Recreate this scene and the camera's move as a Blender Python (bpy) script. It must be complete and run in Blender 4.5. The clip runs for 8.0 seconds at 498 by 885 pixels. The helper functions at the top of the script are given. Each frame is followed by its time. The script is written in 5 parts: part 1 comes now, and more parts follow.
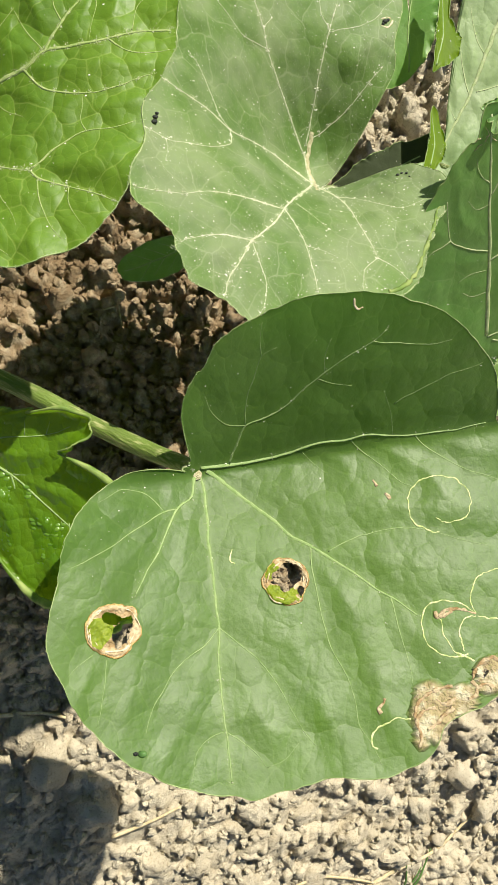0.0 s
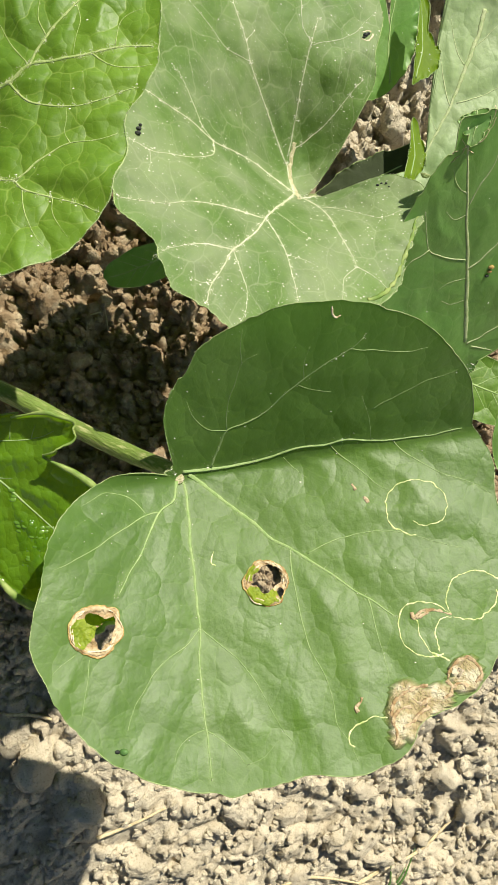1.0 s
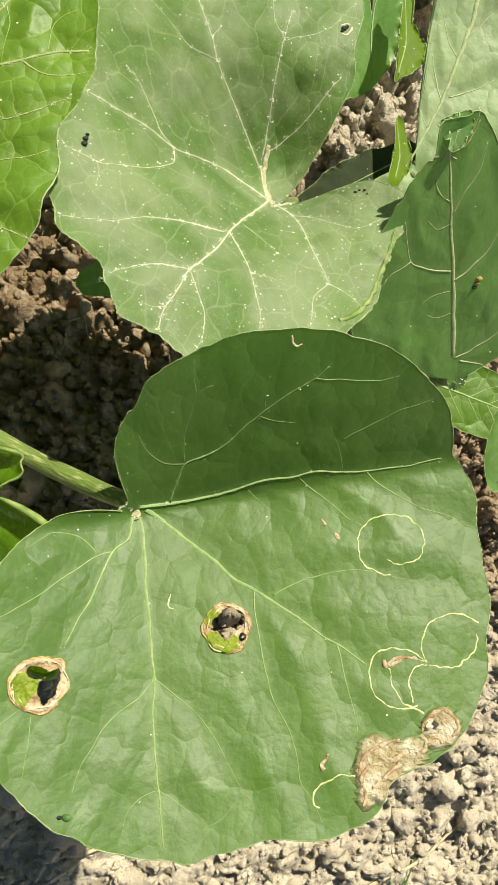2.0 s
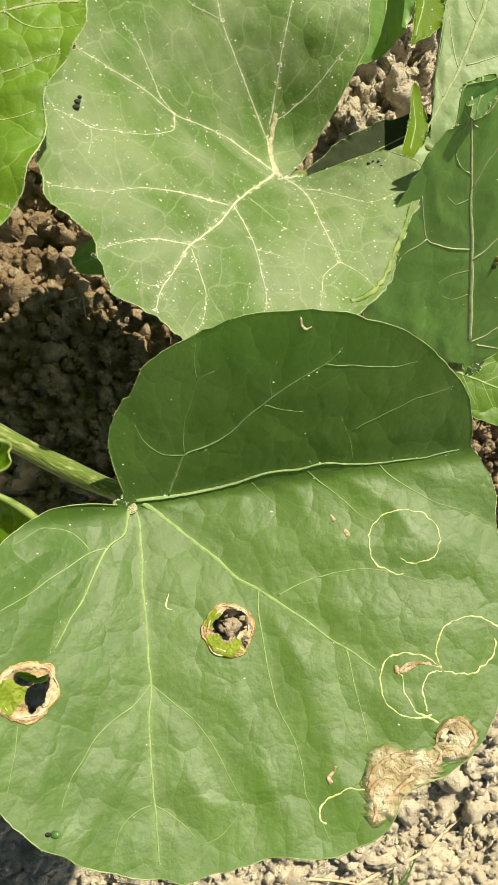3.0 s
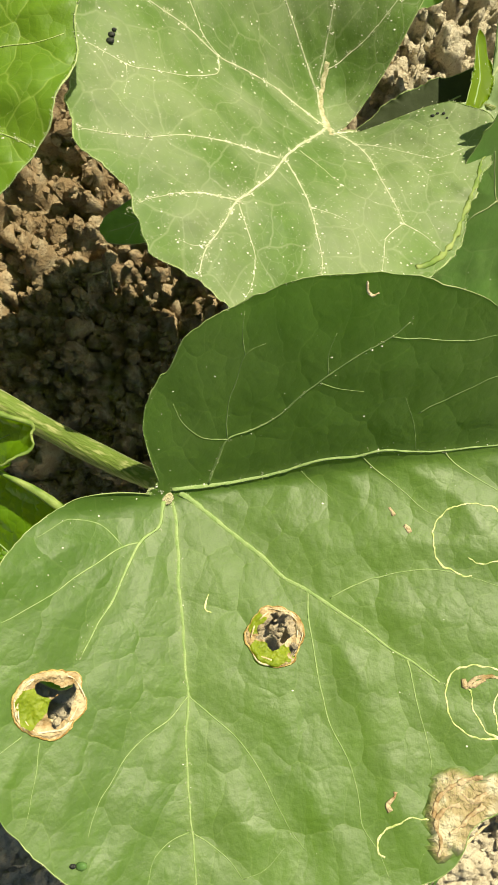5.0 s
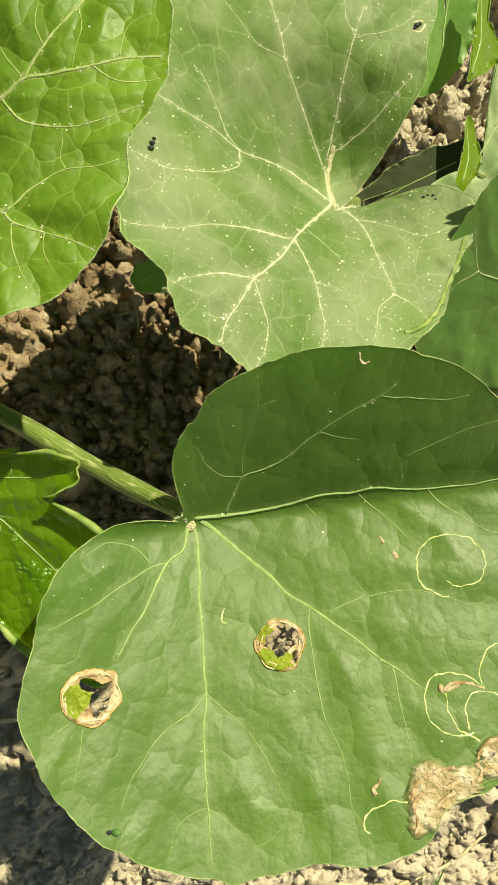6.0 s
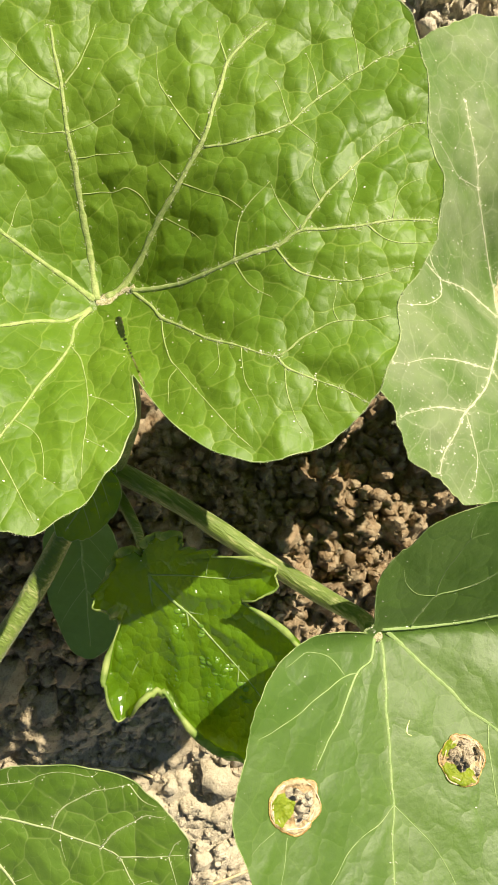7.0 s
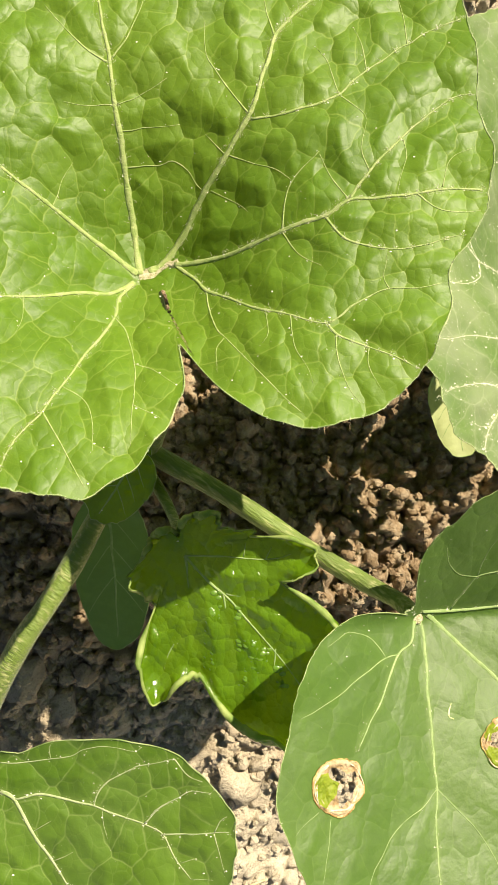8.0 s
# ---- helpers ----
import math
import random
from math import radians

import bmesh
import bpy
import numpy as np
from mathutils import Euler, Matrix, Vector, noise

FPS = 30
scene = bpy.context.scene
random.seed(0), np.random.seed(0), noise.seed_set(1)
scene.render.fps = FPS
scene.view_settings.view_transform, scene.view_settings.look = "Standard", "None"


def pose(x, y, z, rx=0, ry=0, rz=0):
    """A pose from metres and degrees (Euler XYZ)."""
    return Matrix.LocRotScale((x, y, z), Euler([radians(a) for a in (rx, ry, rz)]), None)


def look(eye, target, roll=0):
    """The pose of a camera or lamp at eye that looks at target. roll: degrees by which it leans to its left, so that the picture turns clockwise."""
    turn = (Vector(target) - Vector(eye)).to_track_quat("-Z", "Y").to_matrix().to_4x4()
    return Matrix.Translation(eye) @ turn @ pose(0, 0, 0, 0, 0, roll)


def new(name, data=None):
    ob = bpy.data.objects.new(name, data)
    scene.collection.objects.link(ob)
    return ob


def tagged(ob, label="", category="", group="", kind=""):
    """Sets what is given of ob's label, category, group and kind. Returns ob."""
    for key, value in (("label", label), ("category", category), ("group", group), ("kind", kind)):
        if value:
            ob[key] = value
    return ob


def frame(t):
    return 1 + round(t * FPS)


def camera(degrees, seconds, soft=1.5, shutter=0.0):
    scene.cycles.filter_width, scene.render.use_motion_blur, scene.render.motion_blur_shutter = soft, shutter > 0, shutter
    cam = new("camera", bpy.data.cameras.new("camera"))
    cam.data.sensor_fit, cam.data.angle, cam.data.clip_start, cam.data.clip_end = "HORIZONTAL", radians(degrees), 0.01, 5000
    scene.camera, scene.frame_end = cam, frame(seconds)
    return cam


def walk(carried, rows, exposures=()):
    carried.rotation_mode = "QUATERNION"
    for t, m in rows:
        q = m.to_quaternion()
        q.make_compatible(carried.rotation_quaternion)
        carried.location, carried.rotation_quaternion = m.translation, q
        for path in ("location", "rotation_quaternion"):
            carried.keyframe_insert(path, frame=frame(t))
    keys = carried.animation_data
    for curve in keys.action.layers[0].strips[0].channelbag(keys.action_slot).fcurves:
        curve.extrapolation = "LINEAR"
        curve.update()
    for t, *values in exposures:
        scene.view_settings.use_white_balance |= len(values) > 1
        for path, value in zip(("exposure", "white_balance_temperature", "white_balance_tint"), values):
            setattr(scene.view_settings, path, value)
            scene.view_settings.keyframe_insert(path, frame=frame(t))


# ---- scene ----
cam = camera(33.8, 8.0, soft=1.55)
PATH = [
    (0, (0.00425, 0.08316, 0.73937), (0.00303, 0.12597, 0.34167), -3.044),
    (0.5, (0.00732, 0.07621, 0.74238), (0.00853, 0.11919, 0.34470), -0.301),
    (1, (0.00668, 0.08296, 0.74426), (0.01054, 0.12719, 0.34673), 3.654),
    (1.5, (0.01756, 0.08974, 0.73383), (0.01604, 0.12985, 0.33585), -3.537),
    (2, (0.02189, 0.09771, 0.72892), (0.01782, 0.13417, 0.33061), -7.725),
    (2.2, (0.02095, 0.10099, 0.72564), (0.01829, 0.13336, 0.32696), -5.417),
    (3.5, (0.02186, 0.10116, 0.70779), (0.01392, 0.12817, 0.30878), -17.557),
    (4, (0.00982, 0.09327, 0.69949), (0.00030, 0.11846, 0.30040), -21.400),
    (4.5, (0.01599, 0.09401, 0.69257), (0.00107, 0.11486, 0.29339), -36.506),
    (4.7, (0.01185, 0.09721, 0.69185), (-0.00274, 0.11811, 0.29266), -35.223),
    (5.8, (0.02603, 0.10715, 0.70241), (0.00437, 0.12529, 0.30340), -50.498),
    (6, (0.01592, 0.10633, 0.72524), (-0.00603, 0.13407, 0.32681), -37.835),
    (6.2, (0.00886, 0.10834, 0.73381), (-0.01292, 0.14028, 0.33569), -33.181),
    (6.3, (-0.00147, 0.11082, 0.73788), (-0.01712, 0.14558, 0.33970), -22.989),
    (6.4, (-0.01574, 0.11824, 0.74119), (-0.03313, 0.15079, 0.34290), -25.719),
    (6.5, (-0.03015, 0.12678, 0.74002), (-0.04873, 0.16015, 0.34185), -25.355),
    (7, (-0.03941, 0.12894, 0.74031), (-0.05979, 0.16572, 0.34253), -24.573),
    (7.5, (-0.05011, 0.11774, 0.73140), (-0.06714, 0.15228, 0.33326), -21.221),
    (8, (-0.04911, 0.11667, 0.73797), (-0.07074, 0.16374, 0.34134), -19.996),
]
walk(cam, [(t, look(eye, target, roll)) for t, eye, target, roll in PATH], exposures=[(0.0, 0.73, 6850, 7), (2.2, 0.72, 7050, 7), (3.4, 0.71, 7700, 4), (4.7, 0.75, 7900, 2), (5.9, 0.74, 8500, -4), (6.4, 0.74, 7800, 4), (7.0, 0.93, 7700, 9), (8.0, 1.03, 7700, 12)])

# ---- daylight: a high sun and a clear sky ----
SUN_WAY = Vector((0.615, 0.675, 1.0)).normalized()
world = bpy.data.worlds.new("sky")
scene.world = world
world.use_nodes = True
wn = world.node_tree.nodes
sky = wn.new("ShaderNodeTexSky")
sky.sky_type, sky.sun_disc = "NISHITA", False
sky.sun_elevation = math.asin(SUN_WAY.z)
sky.sun_rotation = math.atan2(SUN_WAY.x, SUN_WAY.y)
sky.altitude, sky.air_density, sky.dust_density = 600.0, 0.8, 0.45
world.node_tree.links.new(sky.outputs[0], wn["Background"].inputs[0])
wn["Background"].inputs[1].default_value = 0.05
sun = new("sun", bpy.data.lights.new("sun", "SUN"))
sun.data.energy, sun.data.angle, sun.data.color = 5.0, radians(0.53), (1.0, 0.95, 0.86)
sun.matrix_world = look(SUN_WAY * 5, (0, 0, 0))


# ---- materials ----
class Mat:
    """A node material under construction."""

    def __init__(self, name):
        self.m = bpy.data.materials.new(name)
        self.m.use_nodes = True
        self.t = self.m.node_tree
        self.b = self.t.nodes["Principled BSDF"]
        self.out = self.t.nodes["Material Output"]

    def node(self, kind, **given):
        n = self.t.nodes.new("ShaderNode" + kind)
        for k, v in given.items():
            if k in n.inputs:
                self.put(n.inputs[k], v)
            else:
                setattr(n, k, v)
        return n

    def put(self, socket, v):
        if hasattr(v, "is_output"):
            self.t.links.new(v, socket)
        else:
            socket.default_value = v

    def coords(self, warp=0.0, scale=60.0):
        c = self.node("TexCoord").outputs["Object"]
        if not warp:
            return c
        n = self.node("TexNoise", Vector=c, Scale=scale, Detail=2.0)
        mul = self.node("VectorMath", operation="MULTIPLY_ADD")
        self.put(mul.inputs[0], n.outputs["Color"])
        mul.inputs[1].default_value = (warp, warp, warp)
        self.put(mul.inputs[2], c)
        return mul.outputs[0]

    def noise(self, scale, detail=3.0, vector=None, rough=0.55):
        n = self.node("TexNoise", Scale=scale, Detail=detail, Roughness=rough)
        self.put(n.inputs["Vector"], vector or self.coords())
        return n.outputs["Fac"]

    def ramp(self, fac, a, b, lo=0.0, hi=1.0):
        n = self.node("MapRange", interpolation_type="SMOOTHSTEP")
        self.put(n.inputs["Value"], fac)
        n.inputs["From Min"].default_value, n.inputs["From Max"].default_value = a, b
        n.inputs["To Min"].default_value, n.inputs["To Max"].default_value = lo, hi
        return n.outputs["Result"]

    def math(self, op, a, b):
        n = self.node("Math", operation=op)
        self.put(n.inputs[0], a)
        self.put(n.inputs[1], b)
        return n.outputs[0]

    def mix(self, fac, a, b):
        n = self.node("Mix", data_type="RGBA")
        self.put(n.inputs["Factor"], fac)
        for s, v in ((n.inputs[6], a), (n.inputs[7], b)):
            self.put(s, v if hasattr(v, "is_output") else (*v, 1.0))
        return n.outputs[2]

    def attr(self, name):
        return self.node("Attribute", attribute_name=name).outputs["Fac"]

    def bump(self, height, distance, strength=1.0, under=None):
        n = self.node("Bump", Strength=strength, Distance=distance)
        self.put(n.inputs["Height"], height)
        if under:
            self.put(n.inputs["Normal"], under)
        return n.outputs["Normal"]

    def finish(self, color, rough, normal=None, specular=0.5, thin=0.0, thin_color=None, sheen=0.0):
        self.put(self.b.inputs["Base Color"], color if hasattr(color, "is_output") else (*color, 1.0))
        self.put(self.b.inputs["Roughness"], rough)
        self.b.inputs["Specular IOR Level"].default_value = specular
        self.b.inputs["Sheen Weight"].default_value = sheen
        if normal:
            self.put(self.b.inputs["Normal"], normal)
        if thin:
            tr = self.node("BsdfTranslucent")
            self.put(tr.inputs["Color"], thin_color if hasattr(thin_color, "is_output") else (*thin_color, 1.0))
            if normal:
                self.put(tr.inputs["Normal"], normal)
            mx = self.node("MixShader")
            self.put(mx.inputs[0], thin)
            self.put(mx.inputs[1], self.b.outputs[0])
            self.put(mx.inputs[2], tr.outputs[0])
            self.put(self.out.inputs["Surface"], mx.outputs[0])
        return self.m


def leaf_material(name, dark, light, vein, glow, net=0.35, relief=0.0009, rough=0.42, dust=0.0, thin=0.22, sheen=0.0, specular=0.5, band=0.3, fine_net=0.35, cell=0.008):
    m = Mat(name)
    c = m.coords()
    broad = m.noise(28.0, 3.0)
    fine = m.noise(420.0, 4.0)
    base = m.mix(m.ramp(broad, 0.3, 0.72), dark, light)
    base = m.mix(m.math("MULTIPLY", m.ramp(fine, 0.35, 0.75), 0.3), base, tuple(x * 1.35 for x in light))
    base = m.mix(m.math("MULTIPLY", m.ramp(m.noise(110.0, 4.0), 0.45, 0.7), 0.35), base, tuple(x * 0.72 for x in dark))
    # the mesh of lesser veins between the main ones
    spread = m.node("Mapping", Vector=c)
    spread.inputs["Scale"].default_value = (1 / cell, 0.8 / cell, 0.0)
    spread.inputs["Rotation"].default_value = (0.0, 0.0, 0.6)
    shake = m.node("TexNoise", Vector=c, Scale=0.9 / cell, Detail=2.0)
    bent = m.node("VectorMath", operation="MULTIPLY_ADD")
    m.put(bent.inputs[0], shake.outputs["Color"])
    bent.inputs[1].default_value = (0.55, 0.55, 0.0)
    m.put(bent.inputs[2], spread.outputs[0])
    bent = bent.outputs[0]

    def rung(scale, feature, out):
        n = m.node("TexVoronoi", voronoi_dimensions="2D", feature=feature, Scale=scale)
        m.put(n.inputs["Vector"], bent)
        return n.outputs[out]

    edge1, edge2 = rung(1.0, "DISTANCE_TO_EDGE", "Distance"), rung(2.7, "DISTANCE_TO_EDGE", "Distance")
    tone = m.node("SeparateColor", Color=rung(1.0, "F1", "Color")).outputs[0]
    base = m.mix(m.math("MULTIPLY", tone, 0.22), base, tuple(x * 0.62 for x in dark))
    thinning = m.ramp(m.noise(75.0), 0.30, 0.62)
    line1 = m.math("MULTIPLY", m.ramp(edge1, 0.0, 0.040, 1.0, 0.0), m.math("ADD", 0.35, m.math("MULTIPLY", thinning, 0.65)))
    line2 = m.math("MULTIPLY", m.ramp(edge2, 0.0, 0.055, 1.0, 0.0), thinning)
    web = m.math("MAXIMUM", line1, m.math("MULTIPLY", line2, fine_net))
    web = m.math("MULTIPLY", web, net)
    web = m.math("MAXIMUM", web, m.math("MULTIPLY", m.attr("vein"), band))
    col = m.mix(web, base, vein)
    # necrotic tissue left by miners
    dry = m.attr("dry")
    flake = m.noise(330.0, 4.0, m.coords(0.004, 160.0))
    brown = m.mix(m.ramp(m.noise(240.0, 4.0), 0.42, 0.62), (0.50, 0.37, 0.22), (0.78, 0.68, 0.50))
    brown = m.mix(m.ramp(flake, 0.34, 0.42, 0.45, 0.0), brown, (0.22, 0.13, 0.06))
    col = m.mix(dry, col, brown)
    if dust:
        specks = m.ramp(m.noise(1300.0, 2.0), 0.60, 0.72)
        cover = m.math("MULTIPLY", m.ramp(m.noise(45.0), 0.35, 0.7), dust)
        col = m.mix(m.math("ADD", cover, m.math("MULTIPLY", specks, dust * 0.9)), col, (0.52, 0.52, 0.40))
    dome = m.math("SUBTRACT", 1.0, m.math("POWER", rung(1.0, "F1", "Distance"), 2.0))
    small = m.math("SUBTRACT", 1.0, m.math("POWER", rung(2.7, "F1", "Distance"), 2.0))
    blister = m.math("ADD", dome, m.math("MULTIPLY", small, 0.16))
    blister = m.math("ADD", blister, m.math("MULTIPLY", m.noise(120.0, 2.0), 0.09))
    n1 = m.bump(blister, relief)
    n2 = m.bump(fine, 0.00022, 0.8, n1)
    n3 = m.bump(m.math("MULTIPLY", dry, flake), 0.0030, 1.0, n2)
    r = m.math("ADD", rough, m.math("MULTIPLY", m.math("SUBTRACT", m.noise(70.0), 0.5), 0.22))
    r = m.math("ADD", r, m.math("MULTIPLY", dry, 0.3))
    through_color = m.mix(web, glow, tuple(min(1.0, x * 1.3) for x in glow))
    return m.finish(col, r, n3, specular, thin, through_color, sheen)


def stalk_material(name, base, hair):
    m = Mat(name)
    c = m.coords()
    turn = m.node("Mapping", Vector=c)
    turn.inputs["Rotation"].default_value = (0.0, 0.0, 0.49)
    stretch = m.node("Mapping", Vector=turn.outputs[0])
    stretch.inputs["Scale"].default_value = (0.18, 1, 1)
    along = stretch.outputs[0]
    streak = m.noise(1400.0, 3.0, along)
    col = m.mix(m.ramp(m.noise(60.0), 0.35, 0.7), base, tuple(x * 1.35 for x in base))
    patch = m.math("MULTIPLY", m.ramp(m.noise(900.0, 3.0, along), 0.46, 0.62), m.ramp(m.noise(140.0, 3.0), 0.38, 0.60))
    col = m.mix(m.math("MULTIPLY", patch, 0.42), col, hair)
    return m.finish(col, 0.5, m.bump(streak, 0.0006), 0.45, 0.12, tuple(x * 1.5 for x in base), 0.2)


def plain(name, a, b, scale, rough=0.7, bump=0.0003, specular=0.3, thin=0.0, thin_color=None):
    m = Mat(name)
    f = m.noise(scale, 4.0)
    col = m.mix(m.ramp(f, 0.3, 0.7), a, b)
    return m.finish(col, rough, m.bump(m.noise(scale * 3, 3.0), bump), specular, thin, thin_color)


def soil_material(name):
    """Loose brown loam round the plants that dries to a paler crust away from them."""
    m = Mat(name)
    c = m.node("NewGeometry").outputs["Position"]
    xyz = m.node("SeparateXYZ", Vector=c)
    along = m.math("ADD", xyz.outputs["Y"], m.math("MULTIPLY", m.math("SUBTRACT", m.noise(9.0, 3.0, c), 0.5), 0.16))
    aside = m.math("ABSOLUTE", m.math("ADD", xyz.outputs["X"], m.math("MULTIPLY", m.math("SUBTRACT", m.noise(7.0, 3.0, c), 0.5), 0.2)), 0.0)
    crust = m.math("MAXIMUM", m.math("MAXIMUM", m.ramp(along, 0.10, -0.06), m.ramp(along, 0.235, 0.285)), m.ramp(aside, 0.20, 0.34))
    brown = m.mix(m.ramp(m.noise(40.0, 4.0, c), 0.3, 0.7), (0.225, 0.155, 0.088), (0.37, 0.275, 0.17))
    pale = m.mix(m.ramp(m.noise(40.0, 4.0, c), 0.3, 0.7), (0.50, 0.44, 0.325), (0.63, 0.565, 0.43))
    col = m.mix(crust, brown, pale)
    col = m.mix(m.math("MULTIPLY", m.ramp(m.noise(150.0, 5.0, c), 0.42, 0.7), 0.6), col, (0.50, 0.425, 0.30))
    col = m.mix(m.math("MULTIPLY", m.ramp(m.noise(800.0, 4.0, c), 0.5, 0.75), 0.45), col, (0.13, 0.085, 0.05))
    h = m.math("ADD", m.noise(240.0, 6.0, c, 0.72), m.math("MULTIPLY", m.noise(900.0, 4.0, c), 0.4))
    return m.finish(col, 0.95, m.bump(h, 0.0030), 0.08)


GREEN_MINED = leaf_material("mined leaf green", (0.056, 0.130, 0.016), (0.082, 0.166, 0.023), (0.18, 0.27, 0.075), (0.20, 0.42, 0.045), 0.21, 0.00040, 0.50, 0.03, 0.40, 0.08, 0.5, 0.42, 0.3, 0.0062)
GREEN_DUSTY = leaf_material("dusty leaf green", (0.070, 0.145, 0.026), (0.104, 0.188, 0.036), (0.42, 0.47, 0.28), (0.20, 0.36, 0.03), 0.25, 0.00060, 0.62, 0.22, 0.25, 0.12, 0.38, 0.2, 0.45, 0.0080)
GREEN_BROAD = leaf_material("broad leaf green", (0.068, 0.155, 0.010), (0.108, 0.205, 0.016), (0.27, 0.36, 0.08), (0.30, 0.48, 0.01), 0.42, 0.0014, 0.50, 0.0, 0.23, 0.0, 0.36, 0.25, 0.45, 0.0070)
GREEN_YOUNG = leaf_material("young leaf green", (0.066, 0.155, 0.008), (0.098, 0.200, 0.013), (0.19, 0.28, 0.04), (0.27, 0.48, 0.02), 0.16, 0.00045, 0.16, 0.0, 0.38, 0.0, 0.6, 0.35, 0.3, 0.0023)
# leaf green with the shade it lies in put into the colour
GREEN_DARKENED = leaf_material("shade-darkened leaf green", (0.030, 0.042, 0.018), (0.042, 0.055, 0.024), (0.06, 0.075, 0.03), (0.05, 0.08, 0.02), 0.10, 0.00010, 0.7, 0.0, 0.2, 0.0, 0.15)
GREEN_EDGE = leaf_material("round leaf green", (0.060, 0.140, 0.010), (0.090, 0.182, 0.016), (0.30, 0.39, 0.13), (0.22, 0.40, 0.02), 0.36, 0.0014, 0.5, 0.03, 0.25, 0.0, 0.4, 0.25, 0.35, 0.0085)
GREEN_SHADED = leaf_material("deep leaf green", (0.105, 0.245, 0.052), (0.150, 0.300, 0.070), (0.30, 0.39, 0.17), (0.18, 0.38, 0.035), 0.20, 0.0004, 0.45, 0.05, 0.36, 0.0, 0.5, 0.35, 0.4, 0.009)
GREEN_FAR = leaf_material("grey leaf green", (0.18, 0.285, 0.105), (0.235, 0.335, 0.135), (0.32, 0.40, 0.20), (0.2, 0.33, 0.05), 0.15, 0.0005, 0.55, 0.12, 0.2, 0.2, 0.5, 0.3, 0.3, 0.007)
GREEN_LIME = leaf_material("lime leaf green", (0.085, 0.165, 0.004), (0.115, 0.205, 0.006), (0.20, 0.29, 0.02), (0.32, 0.50, 0.005), 0.15, 0.0001, 0.55, 0.0, 0.45, 0.0, 0.3)
GREEN_SEED = leaf_material("seed leaf green", (0.090, 0.185, 0.045), (0.115, 0.215, 0.058), (0.12, 0.22, 0.06), (0.20, 0.36, 0.04), 0.05, 0.00005, 0.4)
GREEN_WAN = leaf_material("wan leaf green", (0.30, 0.36, 0.15), (0.40, 0.44, 0.20), (0.42, 0.46, 0.22), (0.40, 0.46, 0.10), 0.06, 0.00005, 0.5)
VEIN_PALE = plain("pale vein", (0.26, 0.34, 0.14), (0.38, 0.43, 0.23), 500.0, 0.6, 0.0002)
VEIN_GREEN = plain("green vein", (0.19, 0.29, 0.09), (0.27, 0.36, 0.14), 500.0, 0.55, 0.0002)
VEIN_YELLOW = plain("yellow-green vein", (0.21, 0.30, 0.075), (0.33, 0.39, 0.15), 600.0, 0.6, 0.0003)
VEIN_DUSTY = plain("dusty vein", (0.34, 0.40, 0.22), (0.58, 0.59, 0.42), 1100.0, 0.8, 0.0003)
VEIN_MINED = plain("mined leaf vein", (0.175, 0.275, 0.085), (0.25, 0.34, 0.13), 500.0, 0.55, 0.0002)
RIM_PALE = plain("pale curled rim", (0.12, 0.21, 0.035), (0.32, 0.39, 0.13), 190.0, 0.6, 0.0003, 0.3, 0.25, (0.36, 0.46, 0.06))
RIM = plain("leaf rim", (0.10, 0.18, 0.035), (0.34, 0.41, 0.18), 170.0, 0.6)
HAIR = plain("pale leaf hair", (0.52, 0.55, 0.34), (0.70, 0.70, 0.52), 900.0, 0.7)
STALK = stalk_material("stalk green", (0.095, 0.145, 0.020), (0.56, 0.53, 0.27))
MINE = plain("mine trail", (0.32, 0.42, 0.12), (0.68, 0.70, 0.36), 600.0, 0.7)
DRY = plain("dry tissue", (0.30, 0.19, 0.08), (0.62, 0.51, 0.33), 380.0, 0.75, 0.0006, 0.3, 0.2, (0.5, 0.4, 0.2))
CREAM = plain("cream dry skin", (0.44, 0.33, 0.18), (0.74, 0.65, 0.47), 700.0, 0.75, 0.0003, 0.3)
SCAR = plain("brown scar", (0.24, 0.13, 0.035), (0.50, 0.38, 0.14), 500.0, 0.75, 0.0005)
FILM = plain("thin leaf film", (0.17, 0.26, 0.025), (0.28, 0.36, 0.045), 300.0, 0.5, 0.0002, 0.3, 0.5, (0.55, 0.65, 0.05))
SPECK = plain("dust speck", (0.62, 0.62, 0.48), (0.85, 0.85, 0.72), 900.0, 0.8)
DARK_SPECK = plain("dark dropping and hole", (0.012, 0.014, 0.012), (0.03, 0.035, 0.03), 900.0, 0.5)
DEW = plain("glossy green skin", (0.05, 0.12, 0.03), (0.09, 0.18, 0.05), 300.0, 0.12, 0.0001, 0.6)
BLISTER = plain("shiny young leaf skin", (0.075, 0.17, 0.012), (0.11, 0.21, 0.02), 300.0, 0.33, 0.0001, 0.9)
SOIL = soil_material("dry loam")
STRAW = plain("dry straw", (0.40, 0.32, 0.18), (0.58, 0.49, 0.31), 400.0, 0.7)


# ---- building blocks ----
def mesh_of(name, verts, faces, material, smooth=True):
    me = bpy.data.meshes.new(name)
    me.from_pydata(np.asarray(verts, float).tolist(), [], [tuple(f) for f in np.asarray(faces).tolist()] if isinstance(faces, np.ndarray) else faces)
    me.materials.append(material)
    me.polygons.foreach_set("use_smooth", [smooth] * len(me.polygons))
    me.update()
    return me


def part(name, verts, faces, material, parent, label=""):
    ob = new(name, mesh_of(name, verts, faces, material))
    ob.parent = parent
    if label:
        tagged(ob, label)
    return ob


def thing(name, at, label, category, group="", kind=""):
    ob = new(name)
    ob.empty_display_size = 0.01
    ob.location = at
    return tagged(ob, label, category, group, kind)


